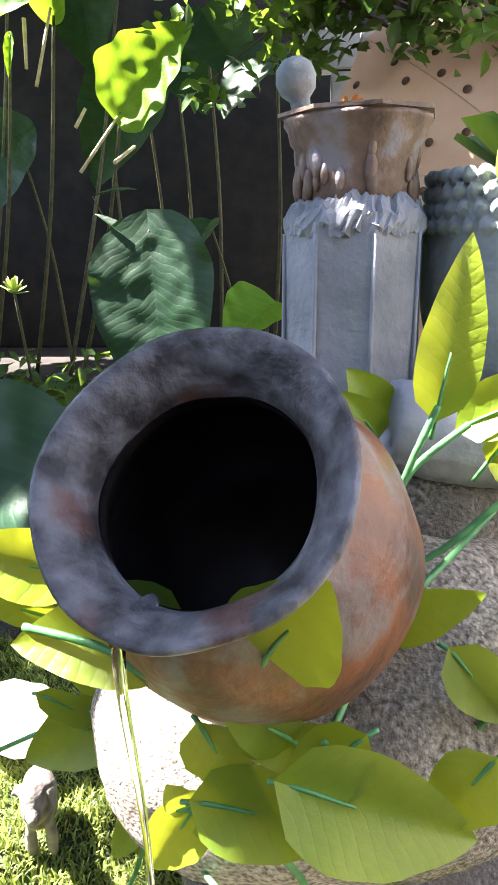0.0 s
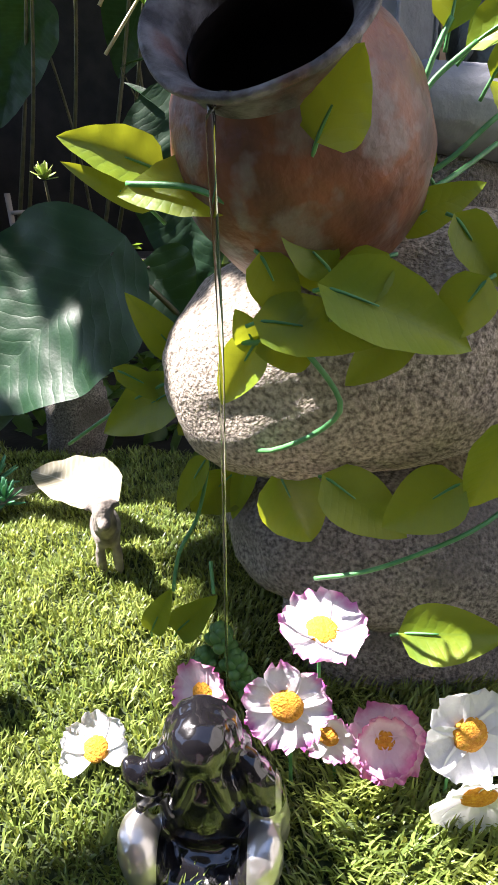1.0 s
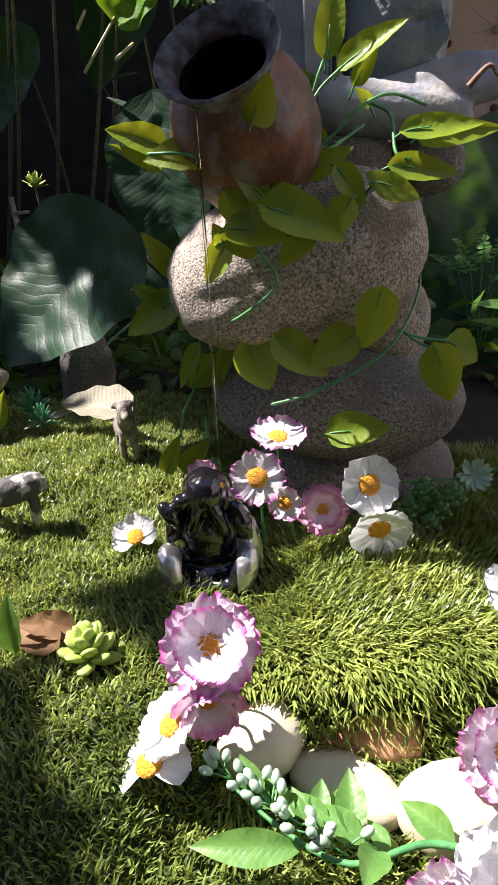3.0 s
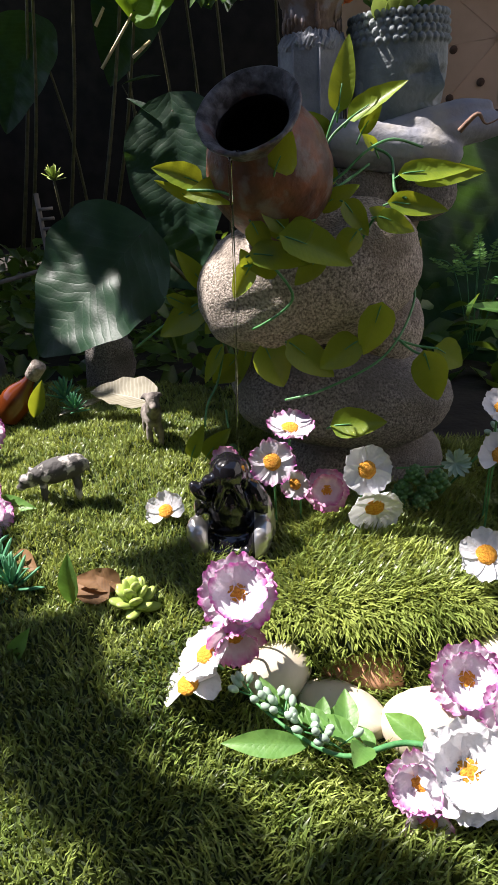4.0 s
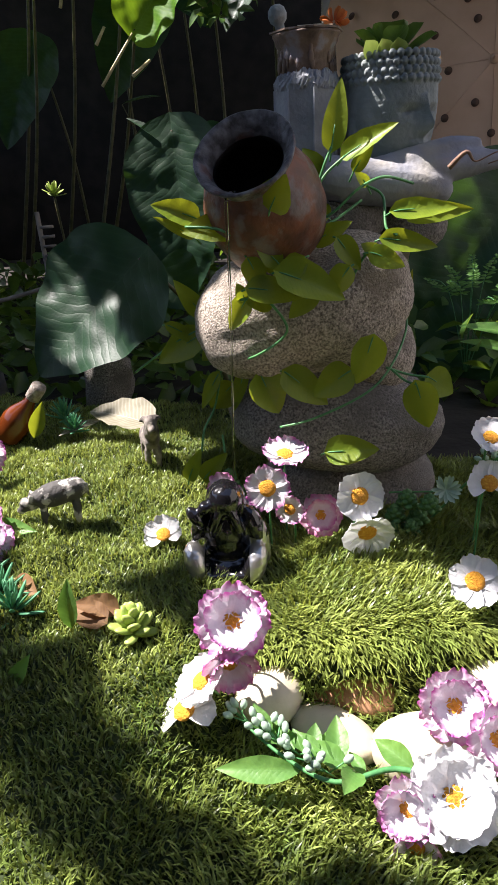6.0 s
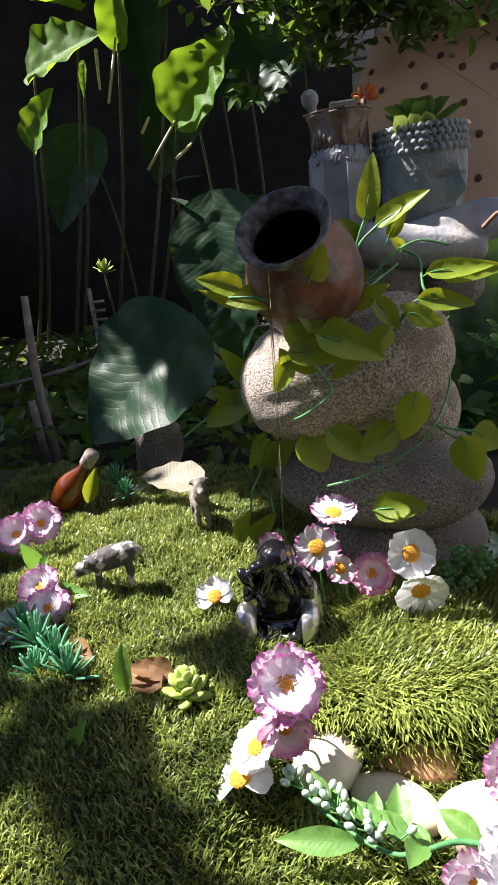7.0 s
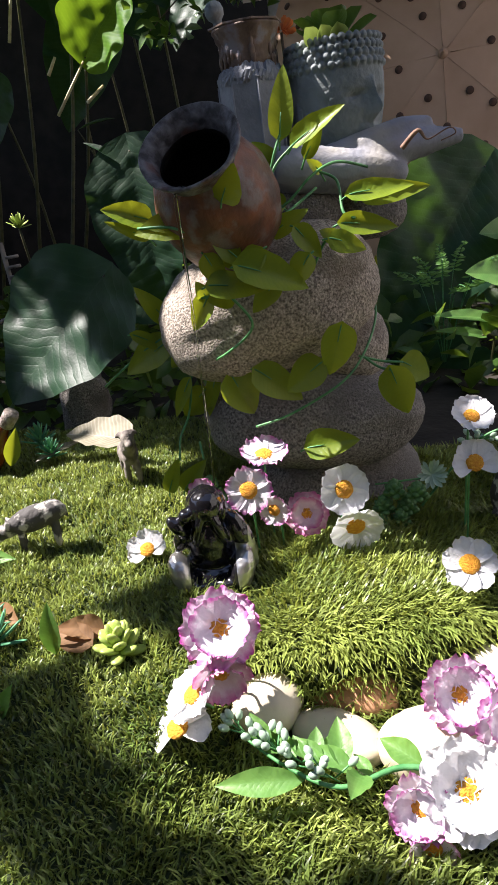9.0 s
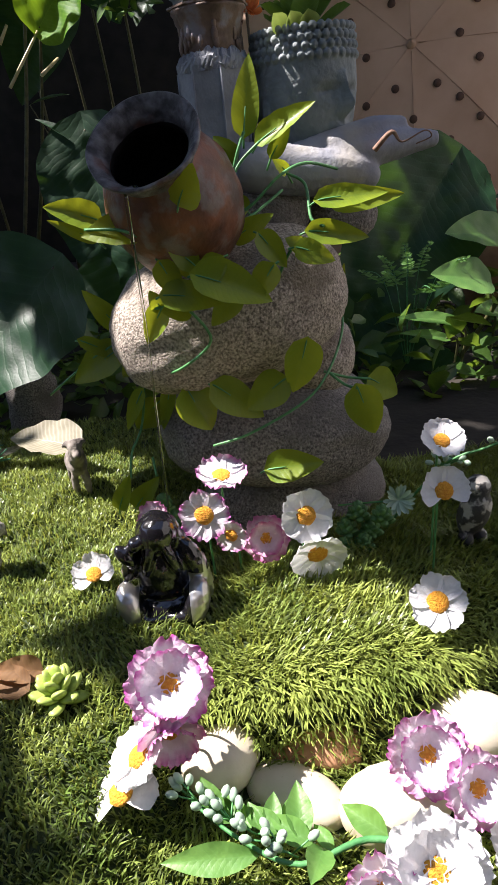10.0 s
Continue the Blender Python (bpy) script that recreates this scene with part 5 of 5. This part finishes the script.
part("upright", tube_mesh("upright", [(0.01, 0, -0.02), (-0.005, 0, 0.27), (0.0, 0.02, 0.545)], [0.016, 0.014, 0.011], M["wood"], 8), rack)
part("brace", tube_mesh("brace", [(-0.02, -0.02, 0.0), (-0.03, -0.02, 0.22)], [0.014, 0.012], M["wood"], 8, 2), rack)
part("crossbar", tube_mesh("crossbar", [(-0.5, 0.03, 0.22), (-0.02, 0.015, 0.285), (0.20, 0.03, 0.33)], 0.007, M["wood"], 6), rack, "thin crossbar")
ladder = thing("wooden_rack", (-0.860, 1.600, -0.060), "dim white slatted rack behind the leaves", "rack")
part("upright", tube_mesh("upright", [(0, 0, 0.0), (-0.01, 0, 0.52)], 0.009, M["wood"], 6, 2), ladder)
for k in range(7):
    part("slat", tube_mesh("slat", [(0.0, -0.01, 0.27 + 0.033 * k), (0.045, -0.01, 0.272 + 0.033 * k)], 0.006, M["wood"], 6, 2), ladder)
sprout = rosette("small_plant", (-1.144, 2.500, 0.467), "small sunlit yellowish plant in the dark", M["succulent"], 14, 0.065, 0.024, 1.3, 0.2)
part("stem", tube_mesh("stem", [(0, 0, 0), (0.02, 0.05, -0.53)], 0.006, M["stalk"], 6), sprout)

bush = thing("orange_flower", (0.189, 2.300, 1.063), "small orange blossoms among dark leaves", "flower")
for k in range(10):
    d = Vector((rs.uniform(-1, 1), rs.uniform(-1, 0.2), rs.uniform(-0.3, 1))).normalized()
    part("petal", petal_mesh(0.05, 0.028, M["orange"], None, 0.03, 0.3, k), bush, "", frame_of(d * 0.01, d * 0.05, d.orthogonal()))
part("stem", tube_mesh("stem", [(0, 0, 0), (0.02, 0.1, -0.5), (0.03, 0.12, -1.11)], 0.006, M["bark"], 6), bush)


# ---- trees: a shrub behind, and the one overhead that dapples the light ----
LEAF = blade("leaf_shape", 1.0, 0.55, M["foliage"], "lance", 0.1, 0.12, 0.15, 0.0, 3, 2)
LV = np.array([v.co[:] for v in LEAF.vertices]) - (0, 0.5, 0)
LF = np.array([p.vertices[:] for p in LEAF.polygons])


def crown(name, places, size, material, seed):
    """Many small leaves at the places given, as one mesh."""
    rng = np.random.default_rng(seed)
    n = len(places)
    out = np.zeros((n, len(LV), 3), np.float32)
    for k in range(n):
        q = Euler(rng.uniform((-1.2, -0.8, 0), (0.6, 0.8, 6.283))).to_matrix()
        out[k] = (LV * (size * rng.uniform(0.6, 1.25))) @ np.array(q).T + np.array(places[k])
    faces = (LF[None] + (np.arange(n) * len(LV))[:, None, None]).reshape(-1, 4)
    return mesh_of(name, out.reshape(-1, 3), faces.tolist(), material)


shrub = thing("shrub", (0, 0, 0), "dense dark leafy shrub overhanging the back of the garden", "shrub")
rt = np.random.default_rng(21)
part("trunk", tube_mesh("trunk", [(0.75, 3.2, -0.06), (0.62, 3.0, 0.9), (0.45, 2.75, 1.5), (0.1, 2.6, 2.1)], [0.04, 0.035, 0.025, 0.012], M["bark"], 8), shrub, "slim bark-brown trunk")
pl = []
for k in range(60):
    a = Vector((0.5, 2.8, 1.35)).lerp(Vector((0.15, 2.6, 2.0)), rt.random())
    e = Vector((rt.uniform(-0.6, 1.9), rt.uniform(2.0, 2.9), rt.uniform(1.24, 2.0)))
    part("twig", tube_mesh("twig", [a, (a + e) / 2 + Vector((0, 0, 0.08)), e], [0.008, 0.005, 0.002], M["bark"], 5, 4), shrub)
    for q in range(64):
        c = a.lerp(e, rt.uniform(0.35, 1.05))
        pl.append((c.x + rt.normal(0, 0.07), c.y + rt.normal(0, 0.07), max(1.20, c.z + rt.normal(0, 0.07))))
part("crown", crown("crown", pl, 0.085, M["foliage"], 2), shrub, "glossy dark green leaves")

tree = thing("shade_tree", (0, 0, 0), "broad tree with a loose leafy crown overhead", "tree")
part("trunk", tube_mesh("trunk", [(-2.7, 2.7, -0.06), (-2.6, 2.6, 1.2), (-2.5, 2.45, 2.2), (-2.3, 2.2, 2.9)], [0.12, 0.10, 0.08, 0.05], M["bark"], 12), tree, "bark-brown trunk")
# open gaps in the crown, as points on the garden that the sun reaches and their half widths
GAPS = [
    (-0.038, 0.141, 0.425, 0.055), (-0.329, 0.359, 0.062, 0.130), (-0.199, 0.146, 0.046, 0.075), (-0.246, -0.037, 0.057, 0.055), (-0.396, 0.188, 0.064, 0.080), (-0.301, 0.219, 0.061, 0.085),
    (-0.467, 0.396, 0.068, 0.090), (-0.161, 0.326, 0.046, 0.050), (0.081, 0.025, 0.035, 0.035), (0.159, -0.128, 0.051, 0.050), (0.274, -0.096, 0.047, 0.040), (0.019, -0.191, 0.137, 0.045),
    (0.055, -0.190, 0.035, 0.045), (0.154, -0.228, 0.021, 0.055), (0.236, -0.276, 0.048, 0.075), (0.091, -0.287, 0.053, 0.045), (-0.164, -0.449, 0.012, 0.060), (-0.266, -0.362, 0.016, 0.050),
    (-0.024, 0.014, 0.110, 0.020), (-0.102, -0.152, 0.082, 0.022), (0.022, 0.096, 0.179, 0.020), (0.168, 0.080, 0.133, 0.025), (-0.029, -0.229, 0.078, 0.040), (0.180, 0.262, 0.670, 0.045),
    (0.259, 0.180, 0.525, 0.045), (0.231, 0.151, 0.485, 0.025), (-0.140, 0.519, 0.592, 0.045), (-0.266, 0.556, 0.709, 0.020), (-0.460, 0.570, 0.362, 0.030), (-0.386, 0.591, 0.288, 0.030),
]
GAPS2 = [
    (-0.686, 2.950, 1.371, 0.170), (-1.355, 2.950, 1.599, 0.170), (-1.031, 2.950, 1.732, 0.120), (-1.544, 2.950, 1.285, 0.120), (-0.893, 2.950, 1.071, 0.070), (-1.088, 2.950, 1.455, 0.050),
    (-0.245, 3.000, 1.370, 0.050), (-0.169, 2.950, 1.220, 0.040), (-1.144, 2.500, 0.467, 0.050), (-0.502, 1.950, 0.822, 0.030), (-0.505, 1.900, 0.726, 0.040), (-0.409, 1.850, 0.609, 0.050),
    (-0.569, 1.850, 0.541, 0.040), (-0.443, 0.740, 0.300, 0.035), (-0.526, 0.730, 0.338, 0.020), (-0.426, 0.740, 0.233, 0.020), (-0.142, 2.400, 1.418, 0.200), (0.329, 2.400, 1.347, 0.140),
    (0.101, 2.400, 1.444, 0.140), (0.624, 2.300, 0.897, 0.030), (0.673, 2.300, 0.912, 0.020), (0.735, 2.300, 1.000, 0.020), (0.940, 2.300, 1.009, 0.020), (0.693, 2.300, 0.648, 0.025),
    (0.647, 2.300, 0.968, 0.035), (0.558, 2.300, 1.044, 0.030), (0.761, 2.300, 1.139, 0.030), (0.657, 1.120, 0.230, 0.030), (0.563, 1.100, 0.136, 0.020), (0.602, 1.400, 0.425, 0.020),
    (0.549, 1.400, 0.387, 0.015), (0.835, 1.500, 0.502, 0.030),
]
gaps = [(Vector(g[:3]), g[3]) for g in GAPS + GAPS2]
pl = []
rt = np.random.default_rng(5)


def in_gap(p, margin):
    return any(((p - c) - SUN_TO * (p - c).dot(SUN_TO)).length < r + margin for c, r in gaps)


while len(pl) < 22000:
    g = Vector((rt.uniform(-2.9, 2.7), rt.uniform(-1.9, 4.4), 0.1))
    a = math.atan2(g.y - 1.2, g.x + 0.1)
    if math.hypot((g.x + 0.1) / 2.5, (g.y - 1.2) / 2.9) > 0.92 + 0.10 * math.sin(3 * a + 1) + 0.06 * math.sin(7 * a):
        continue
    p = g + SUN_TO * ((2.4 + rt.uniform(-0.25, 0.45)) / SUN_TO.z)
    if not in_gap(p, 0.055):
        pl.append(tuple(p))
part("crown", crown("crown", pl, 0.14, M["foliage"], 6), tree, "loose green crown with gaps")
top = Vector((-2.3, 2.2, 2.9))
for k in range(40):
    e = Vector(pl[k * 90])
    mid = (top + e) / 2 + Vector((0, 0, 0.1))
    if any(in_gap(u.lerp(v, q / 12), 0.03) for u, v in ((top, mid), (mid, e)) for q in range(13)):
        continue
    part("limb", tube_mesh("limb", [top, mid, e], [0.03, 0.015, 0.004], M["bark"], 6, 4), tree)

rt = np.random.default_rng(31)
pl = [(x, y, z) for x, y, z in zip(rt.uniform(-2.4, 2.0, 4200), rt.uniform(0.95, 3.0, 4200), -0.06 + 0.22 * rt.random(4200) ** 2)]
thing("ground_cover", (0, 0, 0), "low dark leafy ground cover behind the turf", "ground cover", kind="stuff", me=crown("ground_cover", pl, 0.09, M["foliage"], 8))
